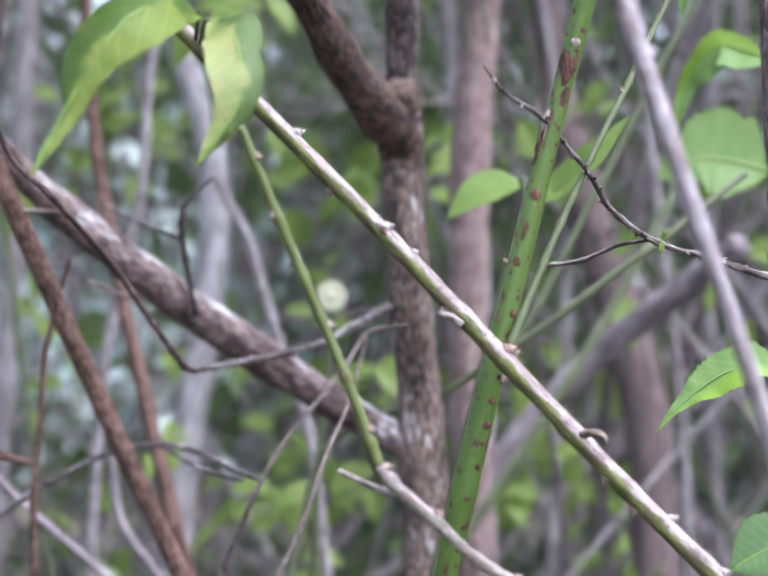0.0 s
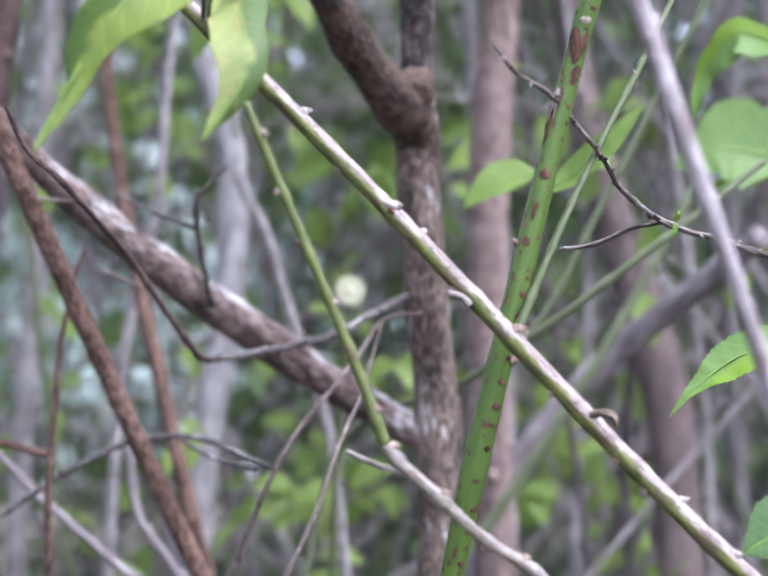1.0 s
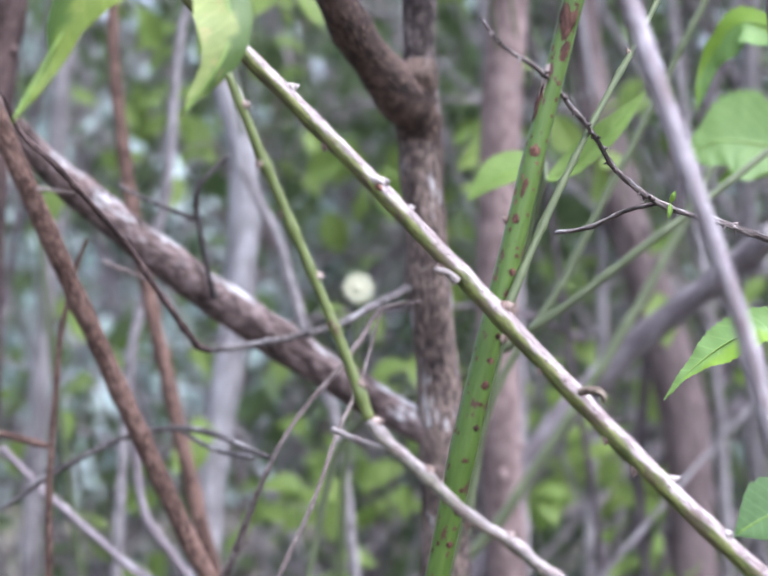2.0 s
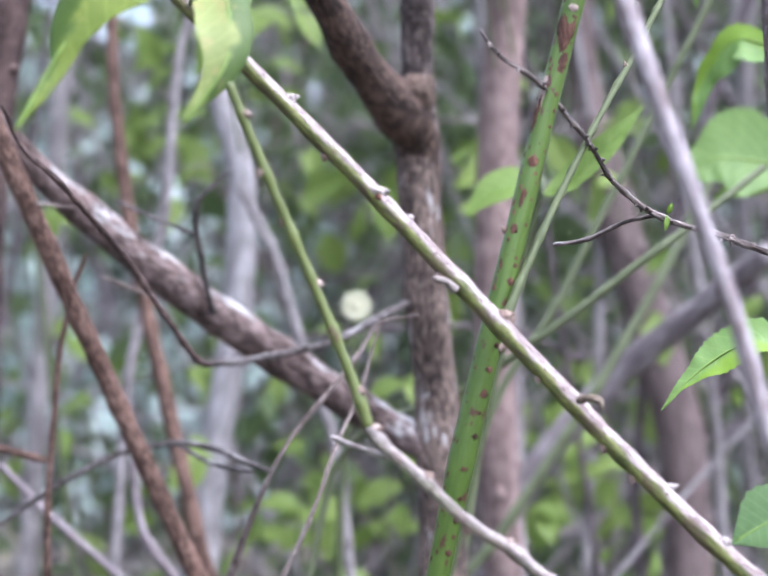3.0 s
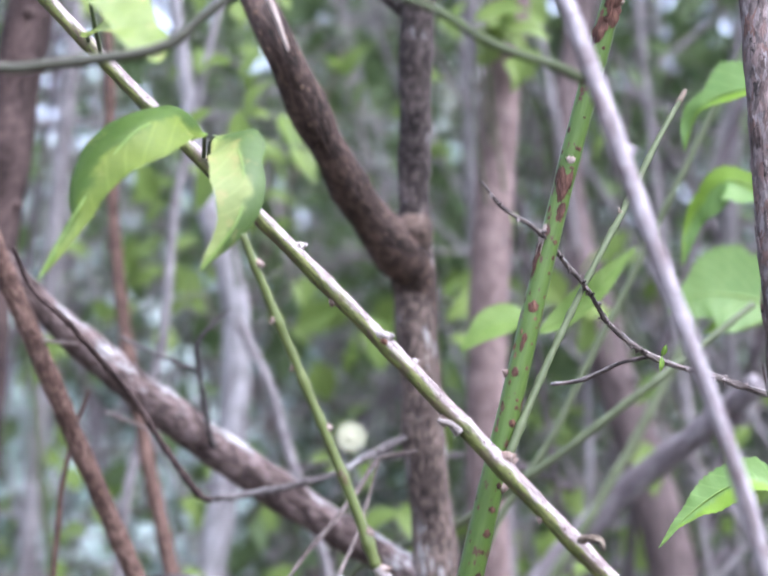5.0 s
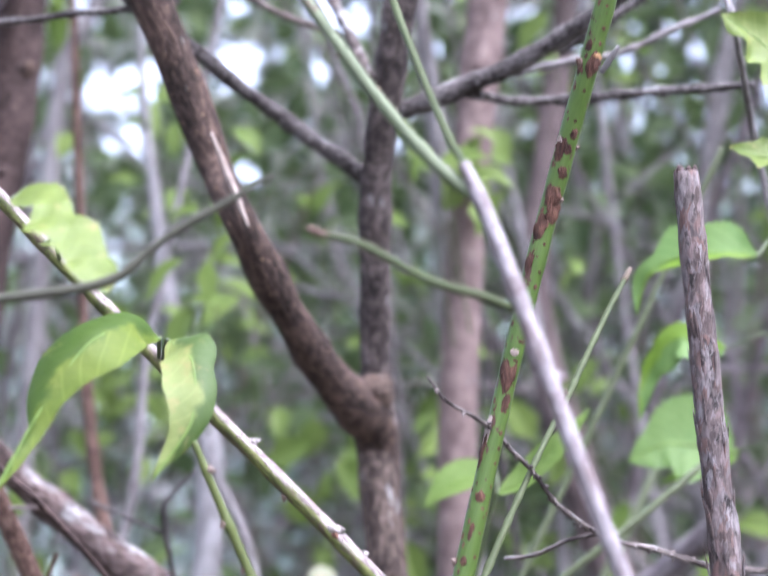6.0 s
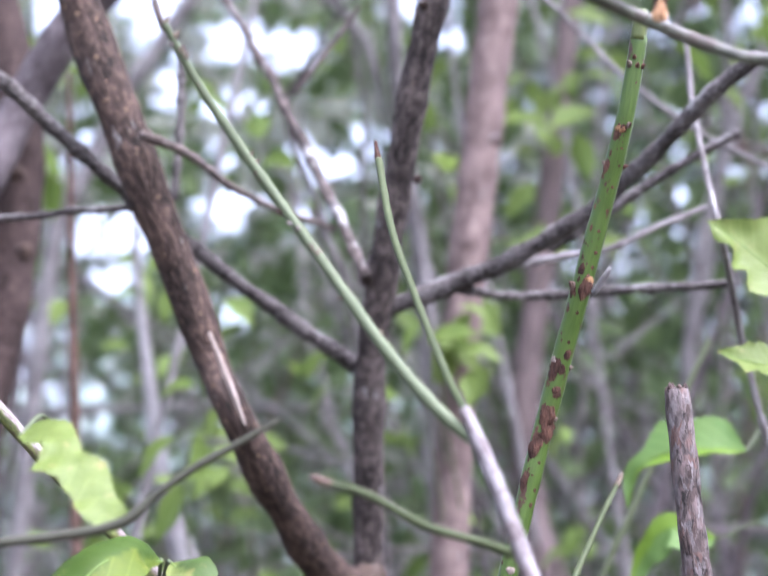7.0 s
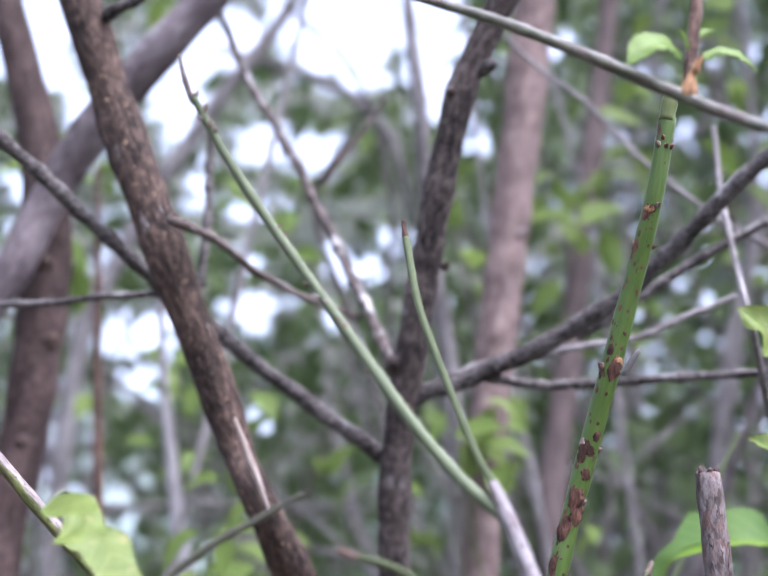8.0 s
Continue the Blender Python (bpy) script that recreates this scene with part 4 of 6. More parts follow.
lone("brown_sapling", "upright brown stem deep in the thicket", from_sky([(-0.224, 1.2500, 1.5519, 0.0043), (-0.2225, 1.2500, 1.5183, 0.0045), (-0.2148, 1.2500, 1.4441, 0.0049), (-0.1957, 1.2500, 1.3372, 0.0054), (-0.1757, 1.2500, 1.2494, 0.0058), (-0.1605, 1.2500, 1.1864, 0.006), (-0.1498, 1.2500, 1.1414, 0.0062)], 0.35), BARK_RED, 108)
lone("grey_sapling", "thin grey upright stem deep in the thicket", from_sky([(-0.1726, 1.3000, 1.5724, 0.0034), (-0.1821, 1.3000, 1.5261, 0.0037), (-0.1894, 1.3000, 1.4299, 0.004), (-0.1989, 1.3000, 1.3800, 0.0043)], 1.0), BARK_GREY, 109)
lone("pale_tree", "pale lichen-grey trunk deep in the thicket", [(-0.225, 1.5, 1.95, 0.002), (-0.218, 1.5, 1.8, 0.004), (-0.202, 1.5, 1.67, 0.0065), (-0.1865, 1.5000, 1.5714, 0.0094), (-0.1594, 1.5000, 1.4905, 0.0113), (-0.153, 1.5000, 1.4248, 0.0122), (-0.1569, 1.5000, 1.3499, 0.0127), (-0.1682, 1.5000, 1.2703, 0.013), (-0.1821, 1.5000, 1.1818, 0.013), (-0.1891, 1.5000, 1.1053, 0.0131)], BARK_PALE, 110)
lone("grey_sapling", "thin grey leaning stem deep in the thicket", [(-0.1376, 1.3500, 1.4420, 0.0035), (-0.1096, 1.3500, 1.3862, 0.0042), (-0.0896, 1.3500, 1.3187, 0.0042)], BARK_GREY, 111)
pink_tree = lone("pinkish_tree", "straight pinkish-brown trunk behind the tree", from_sky([(0.1389, 1.3196, 2.0883, 0.016), (0.1269, 1.3197, 1.9915, 0.0163), (0.1107, 1.3231, 1.8752, 0.0158), (0.099, 1.3277, 1.7885, 0.0153), (0.0823, 1.3390, 1.6412, 0.0144), (0.0697, 1.3612, 1.4265, 0.0142), (0.0704, 1.3798, 1.2742, 0.0145), (0.0781, 1.3999, 1.1207, 0.0145)], 1.5), BARK_PINK, 112, foot=(0.16, 1.42, -0.05), sides=16)
lone("leaning_limb", "grey-brown limb leaning through the thicket", [(0.2788, 1.2990, 1.3853, 0.008), (0.2526, 1.3317, 1.3602, 0.0091), (0.2226, 1.3607, 1.3336, 0.0098), (0.1705, 1.3973, 1.2859, 0.0104), (0.1065, 1.4219, 1.2100, 0.0106), (0.0671, 1.4194, 1.1317, 0.0109)], BARK_LAVENDER, 113, foot=(0.0, 1.45, -0.05))
lone("far_tree", "pinkish-grey trunk deep in the thicket", from_sky([(0.1754, 1.8000, 1.6834, 0.0135), (0.1856, 1.8000, 1.5771, 0.0135), (0.1971, 1.7600, 1.5040, 0.0154)], 1.5, (0.16, 0.2, 1.0))[:-1] + [(0.1961, 1.7500, 1.5030, 0.0166), (0.2212, 1.7500, 1.4054, 0.0183), (0.2513, 1.7500, 1.3133, 0.0195), (0.2762, 1.7500, 1.2114, 0.0199), (0.2856, 1.7500, 1.0714, 0.0199)], BARK_ROSE, 114)
lone("green_cane", "slender grey-green cane behind the branches", list(reversed([(0.0334, 1.0024, 1.2851, 0.0022), (0.0667, 0.9728, 1.3092, 0.0025), (0.0956, 0.9551, 1.3307, 0.0026), (0.1332, 0.9417, 1.3592, 0.0025), (0.1624, 0.9376, 1.3817, 0.0024), (0.2046, 0.9403, 1.4148, 0.002)])), SHOOT_GREY, 115)
lone("green_cane", "slender grey-green cane behind the branches", list(reversed([(0.0735, 1.2988, 1.1713, 0.0041), (0.1348, 1.2834, 1.2660, 0.0038), (0.1554, 1.2803, 1.3004, 0.0037), (0.1891, 1.2778, 1.3597, 0.0034), (0.2096, 1.2780, 1.3981, 0.0033), (0.2429, 1.2817, 1.4642, 0.003)]))[::1], SHOOT_GREY, 116)
lone("green_cane", "slender grey-green cane behind the branches", list(reversed([(0.0987, 1.0001, 1.3504, 0.0024), (0.1449, 0.9882, 1.4433, 0.0022), (0.1735, 0.9809, 1.5009, 0.0021), (0.2021, 0.9736, 1.5583, 0.002), (0.2267, 0.9672, 1.6078, 0.0019)])), SHOOT_GREY, 117)
lone("grey_twig", "pale thin twig crossing the thicket", [(0.0878, 1.0200, 1.9121, 0.0013), (0.0978, 1.0200, 1.8986, 0.0015), (0.1213, 1.0200, 1.8756, 0.0017), (0.1478, 1.0200, 1.8528, 0.0018), (0.1688, 1.0200, 1.8285, 0.0018), (0.1896, 1.0200, 1.8046, 0.0018), (0.2121, 1.0200, 1.7852, 0.0019), (0.2343, 1.0200, 1.7664, 0.0019)], BARK_GREY, 119)
lone("grey_twig", "pale thin upright twig", [(0.1987, 0.84, 1.7603, 0.0016), (0.198, 0.83, 1.7116, 0.0018), (0.1997, 0.81, 1.6674, 0.0017), (0.2011, 0.79, 1.6285, 0.0018), (0.2195, 0.84, 1.5805, 0.0019), (0.2274, 0.85, 1.5494, 0.0019)], BARK_GREY, 120)
dark_tree = lone("dark_tree", "dark brown trunk at the thicket's edge", from_sky([(-0.2897, 1.1500, 1.9701, 0.0122), (-0.271, 1.1500, 1.9035, 0.014), (-0.2602, 1.1500, 1.8449, 0.0163), (-0.2555, 1.1500, 1.7821, 0.0177), (-0.2596, 1.1500, 1.6975, 0.0168), (-0.2695, 1.1500, 1.6227, 0.0144), (-0.2808, 1.1500, 1.5263, 0.0143)], 1.5), BARK_BROWN, 121, sides=16)
lone("leaning_limb", "purple-grey limb leaning across the sky", from_sky([(-0.1224, 1.0500, 1.9576, 0.0126), (-0.1587, 1.0600, 1.9193, 0.0132), (-0.2071, 1.0800, 1.8700, 0.0133), (-0.2415, 1.1000, 1.8238, 0.0131), (-0.2672, 1.1000, 1.7667, 0.0125)], 0.8), BARK_ASLANT, 122, sides=14)

lone("grey_twig", "thin dark side twig against the sky", [(0.0052, 1.2000, 1.9486, 0.0008), (-0.0153, 1.2100, 1.9293, 0.0014), (-0.0298, 1.2200, 1.9097, 0.0018), (-0.0440, 1.2400, 1.8961, 0.002), (-0.0555, 1.2500, 1.8790, 0.0022), (-0.0530, 1.2600, 1.8426, 0.0024), (-0.0300, 1.2600, 1.7800, 0.0026), (-0.0050, 1.2600, 1.7000, 0.0028), (0.0080, 1.2600, 1.6000, 0.0030), (0.0130, 1.2600, 1.4500, 0.0032), (0.0250, 1.2600, 1.2500, 0.0034)], BARK_DARK, 131)
lone("leaning_limb", "soft grey-brown limb far up in the thicket", from_sky([(-0.1025, 1.9500, 2.4589, 0.008), (-0.1514, 1.9200, 2.3579, 0.0085), (-0.1990, 1.9000, 2.2795, 0.009), (-0.2562, 1.9000, 2.1922, 0.0095), (-0.2957, 1.9000, 2.1297, 0.01), (-0.3341, 1.9000, 2.0425, 0.01)], 0.5), BARK_GREY, 132)
lone("leaning_limb", "soft grey-brown limb far up in the thicket", [(-0.2379, 2.0000, 2.3692, 0.004), (-0.2111, 2.0000, 2.3615, 0.005), (-0.1510, 2.0000, 2.3425, 0.006), (-0.0912, 2.0000, 2.3201, 0.0065), (-0.0385, 2.0000, 2.2836, 0.007), (0.0005, 2.0000, 2.2301, 0.007), (0.0256, 2.0000, 2.1397, 0.007)], BARK_GREY, 133)
lone("grey_sapling", "soft grey stem rising behind the upright limb", from_sky([(0.0213, 1.5000, 2.2163, 0.006), (0.0257, 1.5000, 2.1489, 0.0066), (0.0312, 1.5000, 2.0993, 0.007), (0.0365, 1.5000, 2.0399, 0.0072), (0.0377, 1.5200, 1.9737, 0.0074), (0.0650, 1.5500, 1.7600, 0.0075), (0.0850, 1.5600, 1.4500, 0.0080)], 0.4), BARK_GREY, 134)
lone("grey_twig", "thin dark twig curving across the sky", [(-0.1240, 1.6000, 2.2479, 0.0012), (-0.1020, 1.6000, 2.2206, 0.0018), (-0.0695, 1.6000, 2.1906, 0.0021), (-0.0373, 1.6000, 2.1463, 0.0024), (-0.0110, 1.6000, 2.0827, 0.0026), (0.0041, 1.6100, 1.9966, 0.0028), (0.0000, 1.6200, 1.9000, 0.003), (0.0150, 1.6200, 1.6000, 0.0034)], BARK_DARK, 135)
lone("arching_twig", "soft olive-grey twig arching close to the lens", list(reversed([(-0.1026, 0.465, 1.4413, 0.0017), (-0.0965, 0.465, 1.4422, 0.0017), (-0.0814, 0.465, 1.4437, 0.0017), (-0.0678, 0.465, 1.4457, 0.0017), (-0.0588, 0.465, 1.4495, 0.0017), (-0.0513, 0.465, 1.4567, 0.0014), (-0.0392, 0.465, 1.4653, 0.0013), (-0.024, 0.465, 1.4733, 0.0011), (-0.0120, 0.465, 1.4798, 0.0006)])), SHOOT_DIM, 123, foot=(-0.5, 0.47, -0.03))
part("bare_wood", Tube([(-0.0728, 0.819, 1.5858, 0.0008), (-0.0678, 0.819, 1.5723, 0.0017), (-0.0609, 0.82, 1.5550, 0.0018), (-0.0537, 0.823, 1.5356, 0.0008)], 8, 0.1, 0.0, 0.03, 124).mesh, PALE_WOOD, tree, "strip of pale bare wood")


# ---- leaves ----
def petiole(parent, a, b, r=0.0008):
    a, b = np.array(a), np.array(b)
    m = (a + b) / 2 + np.array([0, 0, 0.15]) * np.linalg.norm(a - b)
    part("petiole", Tube([(*a, r * 1.2), (*m, r), (*b, r)], 7, 0.0).mesh, SHOOT_LIGHT, parent)


def blade_on(parent, stem, rib, plus, minus, material, **how):
    petiole(parent, tuple(stem.centre[stem.at(tuple(rib[0]))]), rib[0])
    return blade(parent, rib, plus, minus, material, **how)


def leaf_on(parent, stem, rib, width, material, **how):
    petiole(parent, tuple(stem.centre[stem.at(tuple(rib[0]))]), rib[0])
    return leaf(parent, rib, width, material, **how)


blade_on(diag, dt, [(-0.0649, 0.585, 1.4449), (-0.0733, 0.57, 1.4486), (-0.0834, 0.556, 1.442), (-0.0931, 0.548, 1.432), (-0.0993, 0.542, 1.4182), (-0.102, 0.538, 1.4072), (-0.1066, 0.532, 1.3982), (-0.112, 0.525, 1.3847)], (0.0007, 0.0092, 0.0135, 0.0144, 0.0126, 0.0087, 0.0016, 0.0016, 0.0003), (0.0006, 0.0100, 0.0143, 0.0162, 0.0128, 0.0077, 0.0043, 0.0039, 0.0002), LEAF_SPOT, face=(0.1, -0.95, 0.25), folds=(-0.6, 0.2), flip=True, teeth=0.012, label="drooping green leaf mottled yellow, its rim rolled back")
blade_on(diag, dt, [(-0.0612, 0.585, 1.4443), (-0.0522, 0.57, 1.438), (-0.0478, 0.56, 1.4248), (-0.048, 0.556, 1.4146), (-0.0515, 0.554, 1.4057), (-0.0572, 0.552, 1.3969), (-0.0625, 0.55, 1.3895)], (0.0005, 0.0074, 0.0111, 0.0118, 0.0124, 0.0101, 0.0057, 0.0034, 0.0002), (0.0005, 0.0118, 0.0111, 0.0077, 0.0077, 0.0067, 0.0044, 0.0017, 0.0002), LEAF_CURL, face=(-0.15, -0.95, 0.15), folds=(0.35, -0.6), teeth=0.012, label="folded green leaf, one half pale, the other dark green")
blade_on(diag, dt, [(-0.1032, 0.505, 1.4825), (-0.0897, 0.495, 1.4796), (-0.0799, 0.488, 1.4694), (-0.0721, 0.482, 1.4581), (-0.0661, 0.475, 1.4455)], (0.0012, 0.0050, 0.0037, 0.0096, 0.0155, 0.0074, 0.0102, 0.0118, 0.0068, 0.0009), (0.0009, 0.0085, 0.0105, 0.0056, 0.0043, 0.0074, 0.0087, 0.0062, 0.0053, 0.0009), LEAF_YELLOW, face=(0.1, -0.85, 0.4), folds=(0.2, -0.1), jag=0.25, ripple=0.003, rib_too=False, label="ragged yellow-green leaf")
leaf_on(diag, dt, [(-0.1126, 0.6, 1.4858), (-0.0932, 0.55, 1.4761), (-0.0788, 0.52, 1.4651), (-0.0671, 0.5, 1.4524)], 0.0140, LEAF_YELLOW, face=(-0.2, -0.8, 0.5), fold=0.25, cup=0.2, teeth=0.04, label="yellow-green leaf")

cane = thing("leafy_cane", (0.3, 1.0, 0.0), "leafy green cane with fresh toothed leaves", "cane")
ct = Tube(to_ground([(0.2842, 0.9, 1.8360, 0.003), (0.2723, 0.92, 1.6862, 0.0033), (0.2636, 0.94, 1.5388, 0.0035), (0.271, 0.97, 1.4230, 0.0039)], 0.12), 10, 0.03, 0.1, 0.04, 131)
part("stem", ct.mesh, SHOOT_OLIVE, cane)
blade_on(cane, ct, [(0.2192, 0.95, 1.4807), (0.2056, 0.955, 1.4844), (0.194, 0.96, 1.4898), (0.1836, 0.965, 1.4814), (0.1758, 0.97, 1.4694), (0.1694, 0.97, 1.4409)], (0.0029, 0.0101, 0.0110, 0.0064, 0.0041, 0.0035, 0.0003), (0.0041, 0.0139, 0.0159, 0.0145, 0.0087, 0.0046, 0.0003), LEAF_TWO, face=(-0.1, -0.85, 0.4), folds=(0.15, 0.2), jag=0.06, flip=True)
blade_on(cane, ct, [(0.2238, 0.87, 1.5234), (0.2024, 0.875, 1.5272), (0.1837, 0.88, 1.5245), (0.168, 0.885, 1.519), (0.1621, 0.89, 1.5094), (0.1591, 0.89, 1.4941)], (0.0016, 0.0167, 0.0216, 0.0194, 0.0210, 0.0081, 0.0076, 0.0038, 0.0003), (0.0011, 0.0059, 0.0076, 0.0070, 0.0070, 0.0049, 0.0027, 0.0016, 0.0003), LEAF_TWO, face=(-0.1, -0.8, 0.5), folds=(0.2, 0.3), jag=0.1, flip=False)
blade_on(cane, ct, [(0.2394, 1.05, 1.4247), (0.2278, 1.05, 1.4278), (0.2034, 1.05, 1.4325), (0.1881, 1.05, 1.4288), (0.1728, 1.05, 1.4202)], (0.0096, 0.0304, 0.0358, 0.0304, 0.0192, 0.0096, 0.0006), (0.0064, 0.0192, 0.0256, 0.0250, 0.0192, 0.0128, 0.0006), LEAF_BROAD, face=(0.0, -0.95, 0.3), folds=(0.15, 0.1), jag=0.12, flip=False)
leaf_on(cane, ct, [(0.2486, 1.0700, 1.4281), (0.2299, 1.0700, 1.4203), (0.1958, 1.0700, 1.4063)], 0.0250, LEAF_FRESH, face=(0.0, -0.7, 0.6), fold=0.2)
leaf_on(cane, ct, [(0.2377, 0.77, 1.5906), (0.2234, 0.77, 1.6024), (0.2092, 0.77, 1.6156), (0.1899, 0.77, 1.6302)], 0.0415, LEAF_YELLOW, face=(0.0, -0.9, 0.4), fold=0.2, lobe=0.22, label="yellowing leaf")
leaf_on(cane, ct, [(0.2279, 0.77, 1.5526), (0.2157, 0.77, 1.5541), (0.2071, 0.77, 1.5555), (0.1913, 0.77, 1.5608)], 0.0260, LEAF_YELLOW, face=(0.0, -0.7, 0.6), fold=0.25, lobe=0.22, label="yellowing leaf")
blade_on(stub, st, [(0.1629, 0.69, 1.3156), (0.1505, 0.689, 1.3188), (0.1363, 0.688, 1.3108), (0.1232, 0.687, 1.3023), (0.1121, 0.686, 1.29)], (0.0028, 0.0088, 0.0104, 0.0092, 0.0048, 0.0020, 0.0002), (0.0028, 0.0080, 0.0096, 0.0076, 0.0044, 0.0016, 0.0002), LEAF_TWO, face=(-0.1, -0.8, 0.5), folds=(0.25, 0.3), jag=0.08, label="fresh green toothed leaf")
leaf_on(stub, st, [(0.1546, 0.62, 1.2569), (0.1421, 0.62, 1.2524), (0.1287, 0.62, 1.2443)], 0.0268, LEAF_MUTED, face=(-0.1, -0.85, 0.5), fold=0.2, label="fresh green toothed leaf")

young = thing("leafy_shoot", (0.0, 0.97, 0.0), "thin shoot bearing two fresh light green leaves", "shoot")
ms = Tube(to_ground([(0.0815, 0.95, 1.4038, 0.0017), (0.0686, 0.96, 1.3555, 0.002), (0.0517, 0.96, 1.2827, 0.0022), (0.032, 0.96, 1.1990, 0.0025)], 0.12), 8, 0.03, 0.1, 0.04, 132)
part("stem", ms.mesh, SHOOT_OLIVE, young)
leaf_on(young, ms, [(0.0824, 1.0000, 1.4121), (0.0664, 1.0000, 1.4097), (0.0532, 1.0000, 1.4039), (0.038, 1.0000, 1.3916)], 0.0290, LEAF_YOUNG, face=(0.0, -0.7, 0.7), fold=0.3)
leaf_on(young, ms, [(0.0788, 0.9, 1.3954), (0.0945, 0.9, 1.4046), (0.1119, 0.89, 1.4205), (0.1317, 0.89, 1.4426)], 0.0180, LEAF_YOUNG, face=(0.0, -0.8, 0.5), fold=0.35)

for ribs, plus, minus, face in (
    ([(0.1146, 0.461, 1.6256), (0.109, 0.457, 1.6292), (0.1014, 0.453, 1.6274), (0.0946, 0.45, 1.6187)], (0.0006, 0.0040, 0.0055, 0.0040, 0.0002), (0.0006, 0.0052, 0.0070, 0.0046, 0.0002), (0.1, -0.85, 0.5)),
    ([(0.1198, 0.461, 1.6244), (0.1265, 0.462, 1.6284), (0.1337, 0.463, 1.6275), (0.1405, 0.464, 1.6223)], (0.0005, 0.0024, 0.0030, 0.0021, 0.0002), (0.0005, 0.0024, 0.0036, 0.0027, 0.0002), (0, -0.7, 0.7)),
    ([(0.1173, 0.462, 1.6318), (0.1221, 0.464, 1.6368), (0.1272, 0.466, 1.6388)], (0.0005, 0.0018, 0.0015, 0.0002), (0.0005, 0.0015, 0.0014, 0.0002), (0, -0.9, 0.4)),
    ([(0.1172, 0.46, 1.6282), (0.1151, 0.458, 1.6327), (0.1129, 0.456, 1.6344)], (0.0003, 0.0012, 0.0011, 0.0002), (0.0003, 0.0012, 0.0009, 0.0002), (0, -0.9, 0.4)),
):
    blade(top, ribs, plus, minus, LEAF_YOUNG, face=face, folds=(0.25, 0.25), teeth=0.03, label="small unfolding green leaf")
part("bud", lump((0.1152, 0.4575, 1.6107), (0.2, 0, 1), 0.0125, 0.0031, 0.9, seed=4, point=0.55), BUD_ORANGE, top, "orange-brown bud scales")
part("bud_scale", lump((0.1181, 0.4565, 1.6195000000000002), (0.5, -0.2, 1), 0.0085, 0.0018, 0.6, seed=9, point=0.5), BUD_ORANGE, top, "papery orange bud scale")

# ---- white flower ----
flower = thing("white_flower", (-0.03, 1.32, 0.0), "small creamy white blossom on a thin green stalk", "flower")
ft = Tube(to_ground([(-0.0409, 1.3000, 1.3436, 0.0019), (-0.0435, 1.3000, 1.2921, 0.0023), (-0.0511, 1.3000, 1.2200, 0.0027), (-0.0548, 1.3000, 1.1367, 0.003)], 0.1), 8, 0.03, 0.1, 0.05, 133)
part("stalk", ft.mesh, SHOOT_OLIVE, flower)
fc = np.array((-0.0409, 1.3000, 1.3436))
for k in range(9):
    a = radians(40 * k + 12)
    tip = fc + np.array([math.cos(a) * 0.0125, -0.003, math.sin(a) * 0.0125])
    leaf(flower, [tuple(fc), tuple((fc + tip) / 2 + np.array([0, -0.003, 0])), tuple(tip)], 0.0115, PETAL, face=(0, -1, 0), fold=0.1, teeth=0.0, name="petal", shape=1.25)
part("centre", lump(fc + np.array([0, -0.002, 0]), (0, -1, 0), 0.006, 0.0062, seed=2), PETAL, flower, "yellow centre")


# ---- buds, spurs and scars ----
for where, angle, long, wide in (
    ((-0.0007, 0.6100, 1.3725), 60, 0.0051, 0.0025), ((0.0224, 0.6100, 1.3425), -75, 0.0065, 0.0024), ((-0.0329, 0.6100, 1.4079), 80, 0.0065, 0.0021),
    ((0.0109, 0.6100, 1.3621), 85, 0.0036, 0.0018), ((0.0922, 0.6040, 1.2706), -80, 0.0058, 0.0021), ((0.1035, 0.6040, 1.2680), 85, 0.0065, 0.0019),
    ((-0.0203, 0.6100, 1.3854), -80, 0.0043, 0.0019), ((0.0575, 0.6050, 1.3054), -80, 0.0036, 0.0018), ((0.1212, 0.6020, 1.2469), 60, 0.0043, 0.0023),
    ((0.0817, 0.6030, 1.2819), -70, 0.0043, 0.0018),
):
    bud(diag, dt, where, angle, long, wide, BUD_SILVER if angle > 0 else BUD_PINK)
part("spur", Tube([(0.0276, 0.6055, 1.3366, 0.0015), (0.0245, 0.6040, 1.3397, 0.0011), (0.0220, 0.6030, 1.3404, 0.0010), (0.0200, 0.6020, 1.3411, 0.0009)], 9, 0.15, 0.3, 0.004, 142).mesh, BUD_SILVER, diag, "short pale broken spur")
bud(diag, dt, (-0.0021, 0.6060, 1.3727), 25, 0.0052, 0.0022, BUD_SILVER, 0.8, "knot")
bud(diag, dt, (-0.0009, 0.6060, 1.3713), 5, 0.0042, 0.0017, RUST, 0.8, "knot")
for where, angle, long, wide in (((0.0466, 0.6150, 1.3284), 80, 0.0075, 0.0030), ((0.0484, 0.6150, 1.3284), 100, 0.0062, 0.0024)):
    bud(diag, dt, where, angle, long, wide, BUD_PINK)
part("spur", Tube([(*(0.0707, 0.5960, 1.2973), 0.0012), (*(0.0746, 0.5920, 1.2985), 0.0011), (*(0.0780, 0.5900, 1.2972), 0.0009), (*(0.0787, 0.5900, 1.2942), 0.0007)], 8, 0.2, 0.5, 0.003, 141).mesh, BUD_DARK, diag, "short curled spur")
